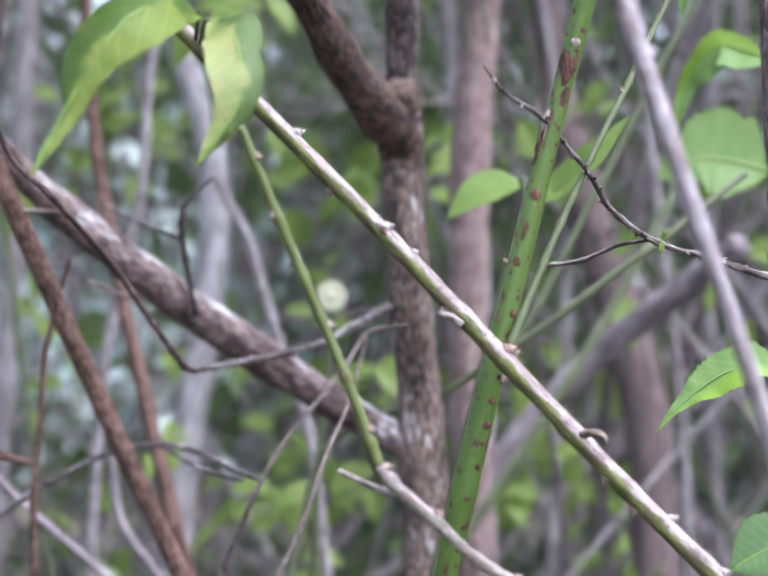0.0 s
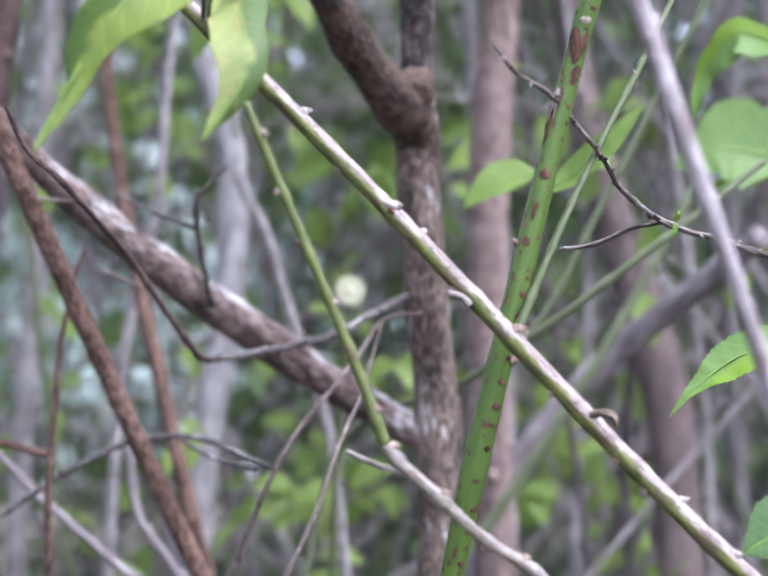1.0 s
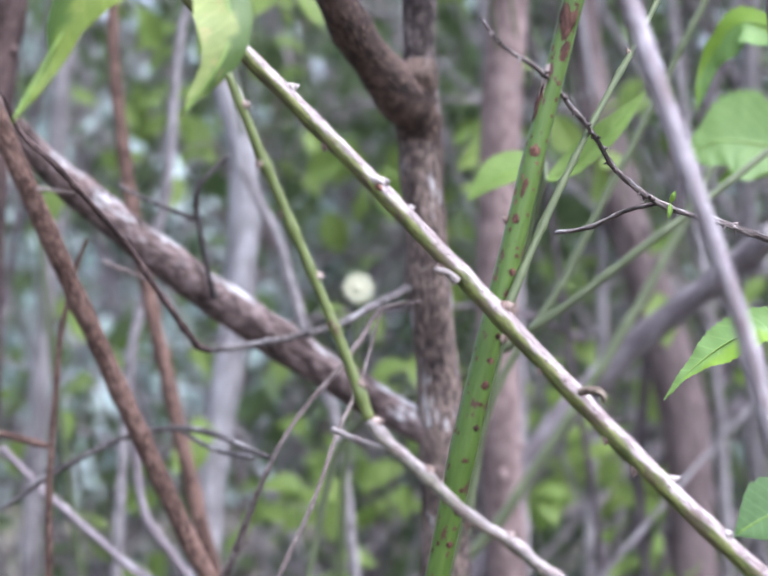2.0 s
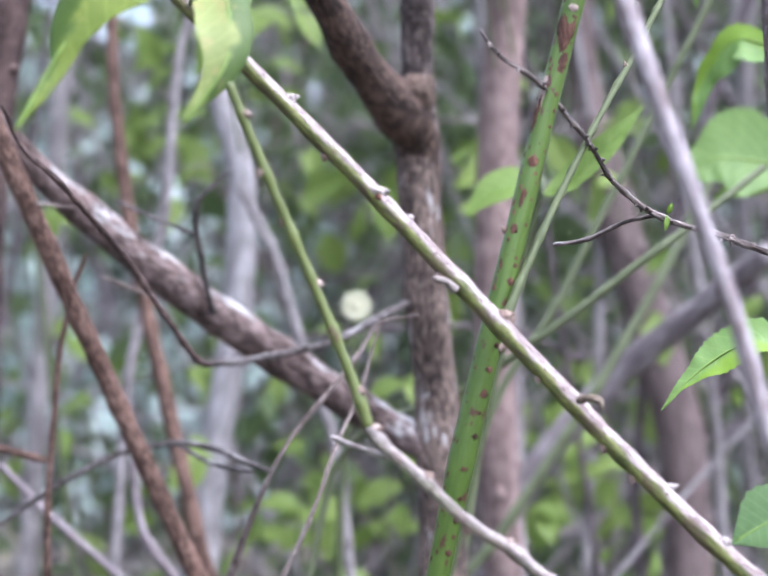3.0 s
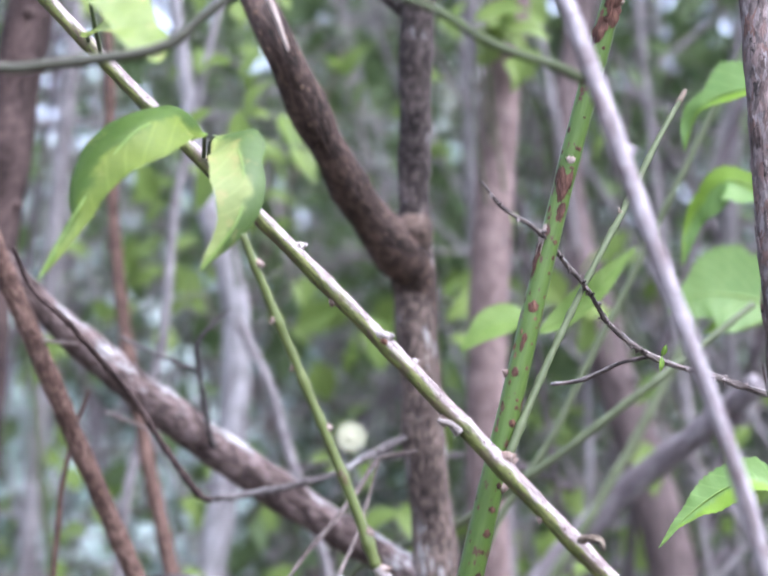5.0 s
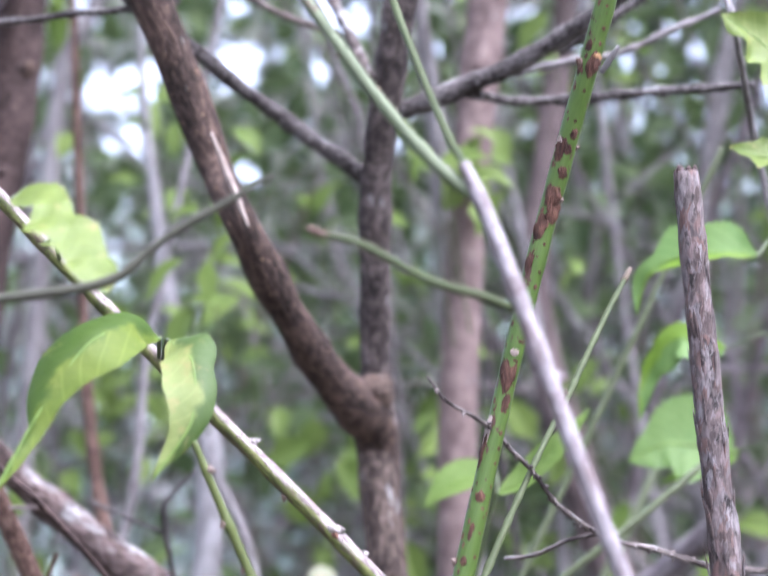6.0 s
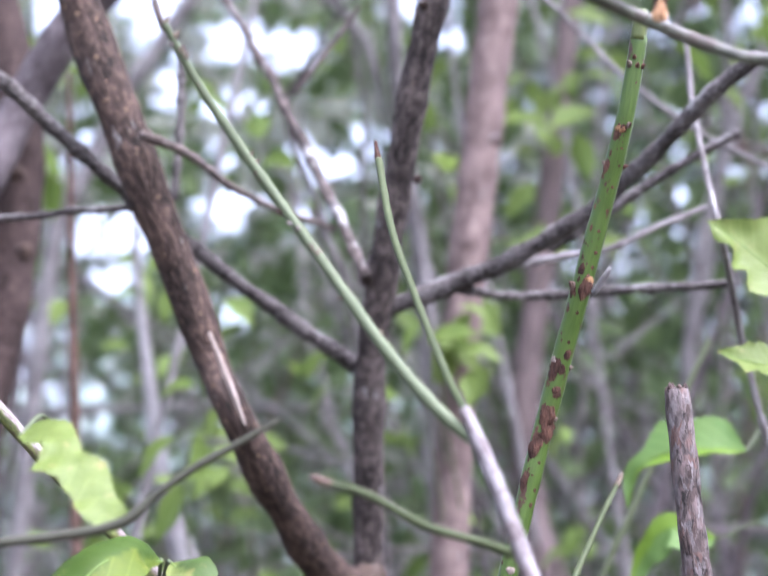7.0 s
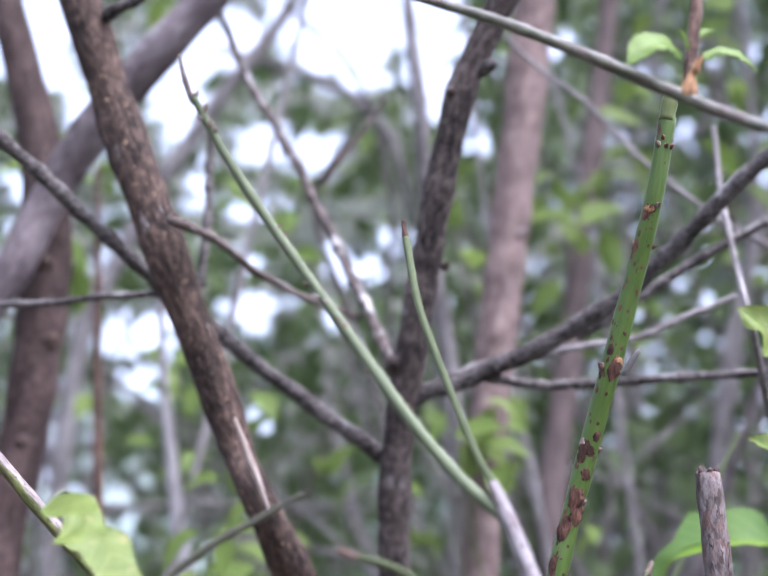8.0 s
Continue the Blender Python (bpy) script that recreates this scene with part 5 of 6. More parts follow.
for where, angle, long, wide in (((-0.0064, 0.5630, 1.3007), 60, 0.0042, 0.0018), ((-0.0194, 0.5600, 1.3374), 80, 0.0035, 0.0018), ((-0.0356, 0.5580, 1.3758), -60, 0.0035, 0.0017), ((-0.0438, 0.5510, 1.3929), 70, 0.0042, 0.0018), ((-0.0307, 0.5580, 1.3578), -85, 0.0035, 0.0015)):
    bud(lower, shoot, where, angle, long, wide, BUD_PINK)
for where, angle, long, wide in (((0.0165, 0.5620, 1.2722), 70, 0.0042, 0.0022), ((-0.0007, 0.5630, 1.2897), 70, 0.0056, 0.0020), ((0.0435, 0.5670, 1.2509), 80, 0.0042, 0.0018), ((0.0304, 0.5670, 1.2571), -80, 0.0042, 0.0018)):
    bud(lower, low_stem, where, angle, long, wide, BUD_PINK)
for where, angle, long, wide, m in (
    ((0.0445, 0.6290, 1.3579), 80, 0.0045, 0.0018, BUD_PINK), ((0.1008, 0.6130, 1.5567), 60, 0.0055, 0.0022, BUD_PINK), ((0.1119, 0.6000, 1.6068), 85, 0.003, 0.0013, BUD_DARK),
    ((0.1238, 0.5800, 1.6159), -30, 0.004, 0.0016, BUD_PINK), ((0.1203, 0.5400, 1.6381), 40, 0.0045, 0.0017, BUD_DARK), ((0.0997, 0.6160, 1.5252), -75, 0.0035, 0.0013, BUD_PINK),
    ((0.0897, 0.6160, 1.5020), -60, 0.003, 0.0013, BUD_PINK),
):
    bud(green, gt, where, angle, long, wide, m)
for where, angle, long, wide, m in (
    ((0.0711, 0.6270, 1.4406), -5, 0.0040, 0.0019, PALE_WOOD), ((0.0691, 0.6270, 1.4301), 5, 0.0085, 0.0016, RUST), ((0.0674, 0.6270, 1.4200), -25, 0.008, 0.0014, RUST), ((0.0606, 0.6270, 1.4063), 50, 0.012, 0.0013, PALE_WOOD),
    ((0.0584, 0.6270, 1.3971), 60, 0.012, 0.0011, RUST), ((0.0580, 0.6270, 1.3819), 5, 0.0036, 0.0015, RUST), ((0.1041, 0.6130, 1.5619), 30, 0.0065, 0.0017, RUST), ((0.1024, 0.6130, 1.5546), 50, 0.007, 0.0015, RUST),
    ((0.1233, 0.5800, 1.6127), 0, 0.005, 0.0014, RUST), ((0.0678, 0.6270, 1.4317), 45, 0.014, 0.0014, RUST), ((0.0583, 0.6280, 1.4034), 55, 0.012, 0.0012, RUST),
):
    scar(green, gt, where, angle, long, wide, m)
bud(pale, wt, (0.0739, 0.4620, 1.4164), 85, 0.0052, 0.0016, STEM_PALE)
for where, angle, long, wide in (((-0.0247, 0.4900, 1.5729), -80, 0.003, 0.0011), ((-0.0100, 0.4860, 1.5589), 80, 0.0035, 0.0013), ((-0.0468, 0.4840, 1.6146), -40, 0.003, 0.0016), ((-0.0540, 0.4820, 1.6235), -85, 0.004, 0.0012), ((0.0077, 0.4780, 1.5247), 80, 0.003, 0.0011), ((0.0158, 0.4740, 1.5096), -70, 0.0025, 0.001)):
    bud(pale, lg, where, angle, long, wide, BUD_DARK)
for where, angle, long, wide in (((0.1204, 0.5480, 1.6412), -55, 0.0034, 0.0014), ((0.1224, 0.5460, 1.6412), 15, 0.003, 0.0013), ((0.1214, 0.5500, 1.6400), -15, 0.003, 0.0014), ((0.1238, 0.5480, 1.6404), 50, 0.0026, 0.0011), ((0.1160, 0.6000, 1.6052), -80, 0.005, 0.0012)):
    bud(green, gt, where, angle, long, wide, RUST)
for where, angle, long, wide, m in (((0.1237, 0.5830, 1.6153), 20, 0.0042, 0.0022, BUD_ORANGE), ((0.1234, 0.5850, 1.6112), 35, 0.009, 0.0015, RUST), ((0.1178, 0.5960, 1.6013), 50, 0.0085, 0.0017, RUST), ((0.1018, 0.6140, 1.5601), -35, 0.0045, 0.0024, BUD_ORANGE), ((0.1029, 0.6150, 1.5545), -20, 0.013, 0.0026, RUST), ((0.0999, 0.6190, 1.5245), 55, 0.005, 0.0016, PALE_WOOD), ((0.0966, 0.6200, 1.5196), 30, 0.014, 0.0024, RUST), ((0.0867, 0.6220, 1.5029), 0, 0.013, 0.0032, RUST), ((0.0845, 0.6230, 1.4940), -25, 0.014, 0.003, RUST)):
    scar(green, gt, where, angle, long, wide, m)
bud(green, gt, (0.0447, 0.6240, 1.3151), -70, 0.0062, 0.0024, BUD_PINK)
scar(green, gt, (0.0447, 0.6240, 1.3181), -45, 0.008, 0.0018, RUST)
for where, angle, long, wide, m in (
    ((0.0674, 0.6270, 1.4264), 0, 0.024, 0.0026, RUST), ((0.0683, 0.6270, 1.4182), -20, 0.010, 0.0016, RUST),
    ((0.0613, 0.6270, 1.4044), 58, 0.020, 0.0018, PALE_WOOD), ((0.0588, 0.6270, 1.3953), 62, 0.026, 0.0017, RUST), ((0.0573, 0.6270, 1.3815), 5, 0.006, 0.0019, RUST),
    ((0.0527, 0.6270, 1.3724), 10, 0.006, 0.0011, RUST), ((0.0518, 0.6270, 1.3669), 15, 0.007, 0.0009, RUST), ((0.0481, 0.6270, 1.3596), 20, 0.005, 0.0014, RUST),
    ((0.0924, 0.6200, 1.5284), -25, 0.007, 0.0016, RUST), ((0.0941, 0.6200, 1.5211), -10, 0.006, 0.0018, RUST), ((0.0922, 0.6200, 1.5119), -15, 0.007, 0.0020, RUST),
    ((0.0863, 0.6200, 1.5007), 10, 0.014, 0.0027, RUST), ((0.0828, 0.6200, 1.4886), 25, 0.016, 0.0026, RUST), ((0.0783, 0.6200, 1.4755), 40, 0.015, 0.0019, RUST), ((0.0870, 0.6200, 1.4946), -35, 0.010, 0.0016, RUST),
):
    scar(green, gt, where, angle, long, wide, m)
lrng = np.random.default_rng(7)
for low, high, gaps, aim, wide in ((1.17, 1.35, 0.0092, -28, 0.00135), (1.21, 1.41, 0.011, 62, 0.0007), (1.35, 1.45, 0.0075, -35, 0.0008), (1.16, 1.62, 0.012, 40, 0.00055), (1.42, 1.62, 0.008, -20, 0.0008), (1.42, 1.62, 0.010, 55, 0.0007)):
    z = low
    while z < high:
        i = int(np.argmin(np.abs(gt.centre[:, 2] - z)))
        w = wide * lrng.uniform(0.7, 1.25)
        scar(green, gt, tuple(gt.centre[i]), aim + lrng.normal(0, 9), w * (lrng.uniform(1.9, 2.8) if aim < 0 else lrng.uniform(3, 6)), w, RUST, "lenticel")
        z += gaps * lrng.uniform(0.55, 1.5)

# small corky flecks on the leaning limb
krng = np.random.default_rng(23)
for k in range(110):
    i = int(np.argmin(np.abs(leader.centre[:, 2] - krng.uniform(1.52, 1.86))))
    w = krng.uniform(0.0005, 0.0011)
    scar(tree, leader, tuple(leader.centre[i]), krng.uniform(-100, 100), w * krng.uniform(1.6, 4.0), w, CORK, "lenticel")

# spurs on the lichened twig
frng = np.random.default_rng(17)
for k in range(30):
    bud(ftwig, fstem, float(frng.uniform(0.005, 0.2)), frng.uniform(-120, 120), frng.uniform(0.002, 0.0042), frng.uniform(0.0008, 0.0014), BARK_CROOKED, frng.uniform(-0.5, 0.9), "spur")

for dx, dz in ((0.002, 0.005), (-0.001, -0.007)):
    c = np.array((0.1164, 0.6970, 1.3704))
    leaf(ftwig, [tuple(c), tuple(c + np.array([dx * 0.5, -0.001, dz * 0.55])), tuple(c + np.array([dx, -0.001, dz]))], 0.003, LEAF_FRESH, face=(0.3, -0.9, 0.2), label="tiny green leaflet")

# flaking bark and splintered top of the stub
srng = np.random.default_rng(18)
for k in range(34):
    z = srng.uniform(1.30, 1.50)
    i = int(np.argmin(np.abs(st.centre[:, 2] - z)))
    p, d, t = st.surface(tuple(st.centre[i]), srng.uniform(-100, 100))
    part("bark_flake", lump(p, t + d * 0.12 * srng.random(), srng.uniform(0.007, 0.024), srng.uniform(0.0005, 0.0013), 0.35, np.cross(t, d), seed=k, rings=5, sides=6, point=1.0), BARK_STUB, stub)
for k in range(6):
    a = radians(60 * k + 20)
    c = st.centre[-1] + (st.side[-1] * math.cos(a) + st.away[-1] * math.sin(a)) * st.radius[-1] * 0.72
    part("splinter", lump(c, st.tangent[-1] + 0.1 * st.side[-1] * math.cos(a), srng.uniform(0.002, 0.006), 0.0022, 0.5, seed=k + 40, rings=4, sides=6), BARK_BROWN, stub)

# knots on the far trunks and the small tree
for parent, place, size in ((pink_tree, (0.1187, 1.2900, 1.8501), 0.012), (pink_tree, (0.0916, 1.3000, 1.7629), 0.01), (dark_tree, (-0.2399, 1.1100, 1.7091), 0.014), (dark_tree, (-0.2479, 1.1100, 1.7692), 0.013),
                            (tree, (-0.1046, 0.7850, 1.6864), 0.008), (tree, (0.0458, 0.8100, 1.7699), 0.006), (tree, (0.0419, 0.8500, 1.6796), 0.006)):
    part("knot", lump(place, (0.3, -0.7, 0.2), size, size * 0.55, 0.9, seed=size * 900), BARK_PINK if parent is pink_tree else BARK_TRUNK, parent)

# ---- the thicket behind ----
def blur_leaves(name, label, count, near, far, az, el, size, material, keep, seed):
    """Many small folded leaves filling a wedge of the thicket."""
    rng = np.random.default_rng(seed)
    verts, faces = [], []
    made = 0
    while made < count:
        y = (near ** 2 + rng.random() * (far ** 2 - near ** 2)) ** 0.5
        a, e = rng.uniform(*az), rng.uniform(*el)
        # sprays of a few leaves
        cx, cz = y * math.tan(radians(a)), 1.37 + y * math.tan(radians(e))
        if cz < 0.02 or rng.random() > keep(a, e, cx, y, cz):
            made += 0.05
            continue
        for k in range(rng.integers(3, 9)):
            p = np.array([cx, y, cz]) + rng.normal(0, 1, 3) * size * 1.3
            la, le = math.degrees(math.atan2(p[0], p[1])), math.degrees(math.atan2(p[2] - 1.38, p[1]))
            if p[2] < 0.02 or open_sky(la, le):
                made += 0.2
                continue
            d = rng.normal(0, 1, 3) + np.array([0, 0, -0.4])
            d /= np.linalg.norm(d)
            f = rng.normal(0, 1, 3) + np.array([0, -0.6, 0.9])
            f -= d * (f @ d)
            f /= np.linalg.norm(f)
            b = np.cross(d, f)
            ln = size * rng.uniform(0.6, 1.3)
            w = ln * rng.uniform(0.24, 0.36)
            o = len(verts)
            lift = f * w * rng.uniform(0.1, 0.5)
            droop = -f * ln * rng.uniform(0, 0.25)
            m1, m2, tip = p + d * ln * 0.33, p + d * ln * 0.68 + droop * 0.4, p + d * ln + droop
            verts += [p, m1, m2, tip, m1 + b * w + lift, m2 + b * w * 0.75 + lift, m1 - b * w + lift, m2 - b * w * 0.75 + lift]
            faces += [(o, o + 1, o + 4), (o + 1, o + 2, o + 5, o + 4), (o + 2, o + 3, o + 5), (o, o + 6, o + 1), (o + 1, o + 6, o + 7, o + 2), (o + 2, o + 7, o + 3)]
            made += 1
    me = bpy.data.meshes.new(name)
    me.from_pydata([tuple(v) for v in verts], [], faces)
    me.materials.append(material)
    return tagged(new(name, me), label, "foliage", "", "stuff")


# openings to the sky, placed to fit the camera's view: bearing, height and half sizes in degrees
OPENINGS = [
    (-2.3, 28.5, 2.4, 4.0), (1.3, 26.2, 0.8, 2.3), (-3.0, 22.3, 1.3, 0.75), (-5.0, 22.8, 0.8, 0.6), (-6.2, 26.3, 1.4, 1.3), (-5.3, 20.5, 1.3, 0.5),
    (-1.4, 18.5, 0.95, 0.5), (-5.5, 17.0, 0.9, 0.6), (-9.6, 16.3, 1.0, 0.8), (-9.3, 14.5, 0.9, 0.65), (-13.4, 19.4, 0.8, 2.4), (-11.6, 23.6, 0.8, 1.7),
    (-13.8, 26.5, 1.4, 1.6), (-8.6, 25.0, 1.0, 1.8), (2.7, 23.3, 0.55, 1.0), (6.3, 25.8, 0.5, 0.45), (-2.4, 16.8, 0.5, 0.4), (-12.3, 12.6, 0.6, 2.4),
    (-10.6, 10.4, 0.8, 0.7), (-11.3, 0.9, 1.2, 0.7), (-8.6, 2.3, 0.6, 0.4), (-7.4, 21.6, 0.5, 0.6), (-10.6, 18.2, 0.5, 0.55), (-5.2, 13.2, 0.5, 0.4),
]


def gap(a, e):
    """How open the thicket is to the sky, fitted to the camera's view: more to the left and higher up."""
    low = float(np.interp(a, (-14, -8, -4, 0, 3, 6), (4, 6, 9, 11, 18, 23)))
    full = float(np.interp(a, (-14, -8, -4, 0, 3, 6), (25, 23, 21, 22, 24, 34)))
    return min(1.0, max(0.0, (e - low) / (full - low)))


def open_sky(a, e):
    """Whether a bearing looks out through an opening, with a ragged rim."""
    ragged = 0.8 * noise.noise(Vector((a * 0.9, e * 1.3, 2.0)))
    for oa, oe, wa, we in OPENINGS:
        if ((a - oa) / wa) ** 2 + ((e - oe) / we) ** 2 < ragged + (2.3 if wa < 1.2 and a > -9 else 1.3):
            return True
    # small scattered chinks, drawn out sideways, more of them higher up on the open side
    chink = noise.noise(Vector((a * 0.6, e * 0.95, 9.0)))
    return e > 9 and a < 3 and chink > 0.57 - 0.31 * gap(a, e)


def keep_far(a, e, x, y, z):
    clump = noise.noise(Vector((a * 0.35, e * 0.35, 3.0)))
    if a < -3 and e < 11:
        return 0.8 if clump > 0.2 else 0.02
    return 1.0 if a > 2.5 or e < 9 else (0.4 if clump > 0.15 else 0.05)


def keep_skylit(a, e, x, y, z):
    """The foliage coloured lighter, as if skylit, that fills the open side between the openings."""
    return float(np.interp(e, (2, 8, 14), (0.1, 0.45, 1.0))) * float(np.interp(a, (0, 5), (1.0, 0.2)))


def keep_distant(a, e, x, y, z):
    crest = 11.5 + 3 * noise.noise(Vector((a * 0.22, 0, 5.0)))
    return 1.0 if e < crest else 0.03


def keep_mid(a, e, x, y, z):
    clump = noise.noise(Vector((x * 3.2, y * 1.5, z * 3.2)))
    dim = 0.4 if a < -5.5 and e < 8 else 1.0
    return (0.85 if clump > 0.1 else 0.1) * dim


blur_leaves("distant_foliage", "foliage beyond the thicket, coloured pale green for haze", 7000, 11.0, 16.0, (-24, 24), (-6, 15), 0.34, LEAF_HAZE, keep_distant, 4)
blur_leaves("far_foliage", "dense green foliage far back, coloured dark for the thicket's shade", 15000, 4.8, 7.5, (-21, 21), (-13, 33), 0.10, LEAF_SHADED, keep_far, 1)
blur_leaves("far_foliage", "green foliage coloured lighter, as skylit, around the openings to the sky", 12000, 4.0, 5.6, (-21, 8), (0, 33), 0.075, LEAF_SKYLIT, keep_skylit, 11)
blur_leaves("thicket_foliage", "loose green foliage deep in the thicket", 8600, 2.1, 4.4, (-21, 21), (-14, 32), 0.06, LEAF_FAR, keep_mid, 2)
blur_leaves("thicket_foliage", "scattered green leaves within the thicket", 420, 1.5, 2.3, (-22, 22), (-14, 30), 0.05, LEAF_SUN, keep_mid, 3)


# sprays of light green leaves between the stems
def sprays(places, seed, count=(2, 5), size=(0.03, 0.05), material=None, spread=0.016):
    rng = np.random.default_rng(seed)
    for c in places:
        e = thing("leaf_spray", c, "small spray of light green leaves among the stems", "foliage", "leaf sprays in the thicket")
        for k in range(rng.integers(*count)):
            p = np.array(c) + rng.normal(0, spread, 3)
            bearing, height = math.degrees(math.atan2(p[0], p[1])), math.degrees(math.atan2(p[2] - 1.38, p[1]))
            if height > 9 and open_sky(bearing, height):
                continue
            d = np.array([rng.normal(0, 0.8), rng.normal(0, 0.4), rng.normal(-0.3, 0.5)])
            d /= np.linalg.norm(d)
            ln = rng.uniform(*size)
            rib = [tuple(p), tuple(p + d * ln * 0.5 + np.array([0, 0, 0.004])), tuple(p + d * ln)]
            leaf(e, rib, ln * 0.55, material or LEAF_SUN, face=(rng.normal(0, 0.4), -0.7, 0.7), fold=0.3, rib_too=False)
        part("stalk", Tube([(*(np.array(c) + np.array([0.01, 0.01, -0.12])), 0.0012), (*(np.array(c) + np.array([0.0, 0.0, -0.05])), 0.001), (*c, 0.0008)], 6, 0.02).mesh, SHOOT_OLIVE, e)


def wild_stem(rng, near, far, spread, rad, lean, high):
    """A thin wild stem from the soil up and its branches: verts, faces and texture coordinates of each."""
    verts, faces, uvs = [], [], []
    y = rng.uniform(near, far)
    x = y * math.tan(radians(rng.uniform(*spread) if isinstance(spread, tuple) else rng.uniform(-spread, spread)))
    q = np.array([x, y, rng.uniform(0.9, 1.9)])
    d = np.array([min(1.1, max(-1.1, rng.normal(0, lean))), rng.normal(0, 0.15), 1.0])
    d /= np.linalg.norm(d)
    bend = np.array([rng.normal(0, 0.2), rng.normal(0, 0.05), 0])
    r0 = rng.uniform(*rad)
    top = 0.35 + 0.9 * rng.random() if abs(x / y) < 0.12 or x < 0 else rng.uniform(0.7, 2.2)
    if x < 0.06 * y and not high:
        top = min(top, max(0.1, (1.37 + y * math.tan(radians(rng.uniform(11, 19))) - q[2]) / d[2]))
    lo, hi = -(q[2] + 0.03) / d[2], top
    n, sides = 22, 8
    ph = rng.uniform(0, 9)
    for i in range(n):
        u = i / (n - 1)
        s = lo + (hi - lo) * u
        c = q + d * s + bend * max(s, -0.7) ** 2 + 0.02 * np.array([math.sin(s * 5 + ph), math.cos(s * 4 + ph), 0])
        r = r0 * (1.15 - 0.75 * u) * rng.uniform(0.92, 1.08)
        for j in range(sides):
            a = 2 * math.pi * j / sides
            verts.append(tuple(c + np.array([math.cos(a), math.sin(a), 0]) * r))
            uvs.append((a * r0, s))
    for i in range(n - 1):
        for j in range(sides):
            b = (j + 1) % sides
            faces.append((i * sides + j, i * sides + b, (i + 1) * sides + b, (i + 1) * sides + j))
    pieces = [(verts, faces, uvs)]
    axis = [q + d * s + bend * max(s, -0.7) ** 2 for s in np.linspace(lo, hi, 40)]
    axis = [c for c in axis if c[2] > 1.0]
    for k in range(rng.integers(1, 4) if len(axis) > 3 else 0):
        c = axis[rng.integers(len(axis) - 1)]
        v = np.array([rng.normal(0, 1.0), rng.normal(0, 0.4), rng.uniform(-0.2, 1.0)])
        v /= np.linalg.norm(v)
        ln, sag = rng.uniform(0.12, 0.5), rng.normal(0, 0.12)
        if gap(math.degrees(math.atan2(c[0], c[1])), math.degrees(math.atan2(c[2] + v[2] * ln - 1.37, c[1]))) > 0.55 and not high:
            continue
        verts, faces, uvs = [], [], []
        r1 = r0 * rng.uniform(0.4, 0.75)
        for i in range(7):
            u = i / 6
            w = c + v * ln * u + np.array([sag * u * u, 0, -abs(sag) * u * u]) + 0.0015 * rng.normal(0, 1, 3) * (i > 0)
            for j in range(6):
                a = math.pi / 3 * j
                verts.append(tuple(w + (np.array([math.cos(a), 0, math.sin(a)]) if abs(v[0]) < 0.6 else np.array([0, math.cos(a), math.sin(a)])) * r1 * (1.05 - 0.8 * u)))
                uvs.append((a * r1, ln * u))
        for i in range(6):
            for j in range(6):
                b = (j + 1) % 6
                faces.append((i * 6 + j, i * 6 + b, (i + 1) * 6 + b, (i + 1) * 6 + j))
        pieces.append((verts, faces, uvs))
    return pieces


def stem_mesh(verts, faces, uvs):
    me = bpy.data.meshes.new("stem")
    me.from_pydata(verts, [], faces)
    me.uv_layers.new(name="UVMap")
    me.uv_layers["UVMap"].data.foreach_set("uv", np.array([uvs[k.vertex_index] for k in me.loops]).ravel())
    me.polygons.foreach_set("use_smooth", [True] * len(me.polygons))
    return me


def wild_stems(name, label, category, group, count, near, far, spread, rad, lean, material, seed, high=False):
    rng = np.random.default_rng(seed)
    for k in range(count):
        pieces = wild_stem(rng, near, far, spread, rad, lean, high)
        verts = pieces[0][0]
        across = max((v for v in verts if 1.2 < v[2] < 1.6), default=(0.0, 1.0, 0.0), key=lambda v: abs(v[0]))
        if across[0] < -0.09 * across[1] and k % 2 and not high:
            continue
        e = thing(name, (verts[0][0], verts[0][1], 0.0), label, category, group)
        part("stem", stem_mesh(*pieces[0]), material, e)
        for piece in pieces[1:]:
            part("branch", stem_mesh(*piece), material, e)


wild_stems("grey_sapling", "thin grey sapling deep in the thicket", "sapling", "grey saplings in the thicket", 38, 1.7, 4.2, 20, (0.005, 0.014), 0.45, BARK_GREY, 5)
wild_stems("pinkish_sapling", "pinkish-brown sapling deep in the thicket", "sapling", "pinkish saplings in the thicket", 10, 1.8, 4.5, 20, (0.005, 0.02), 0.16, BARK_PINK, 6)
wild_stems("green_cane", "slender green cane within the thicket", "cane", "green canes in the thicket", 18, 1.3, 3.0, 18, (0.002, 0.006), 0.4, SHOOT_OLIVE, 9)
wild_stems("forest_sapling", "grey stem far back in the thicket", "sapling", "far stems behind the thicket", 26, 4.4, 7.3, 20, (0.008, 0.02), 0.3, BARK_GREY, 28)
wild_stems("distant_tree", "slim distant tree beyond the thicket", "tree", "distant trees", 12, 11.0, 15.5, 22, (0.02, 0.05), 0.2, BARK_GREY, 29)
wild_stems("dark_sapling", "thin grey-brown sapling reaching up against the sky", "sapling", "saplings against the sky", 16, 1.6, 3.4, 15, (0.004, 0.008), 0.45, BARK_LIMB, 41, True)
wild_stems("grey_sapling", "slender grey sapling reaching into the canopy", "sapling", "tall saplings in the thicket", 16, 2.2, 4.5, 17, (0.006, 0.012), 0.35, BARK_LAVENDER, 42, True)
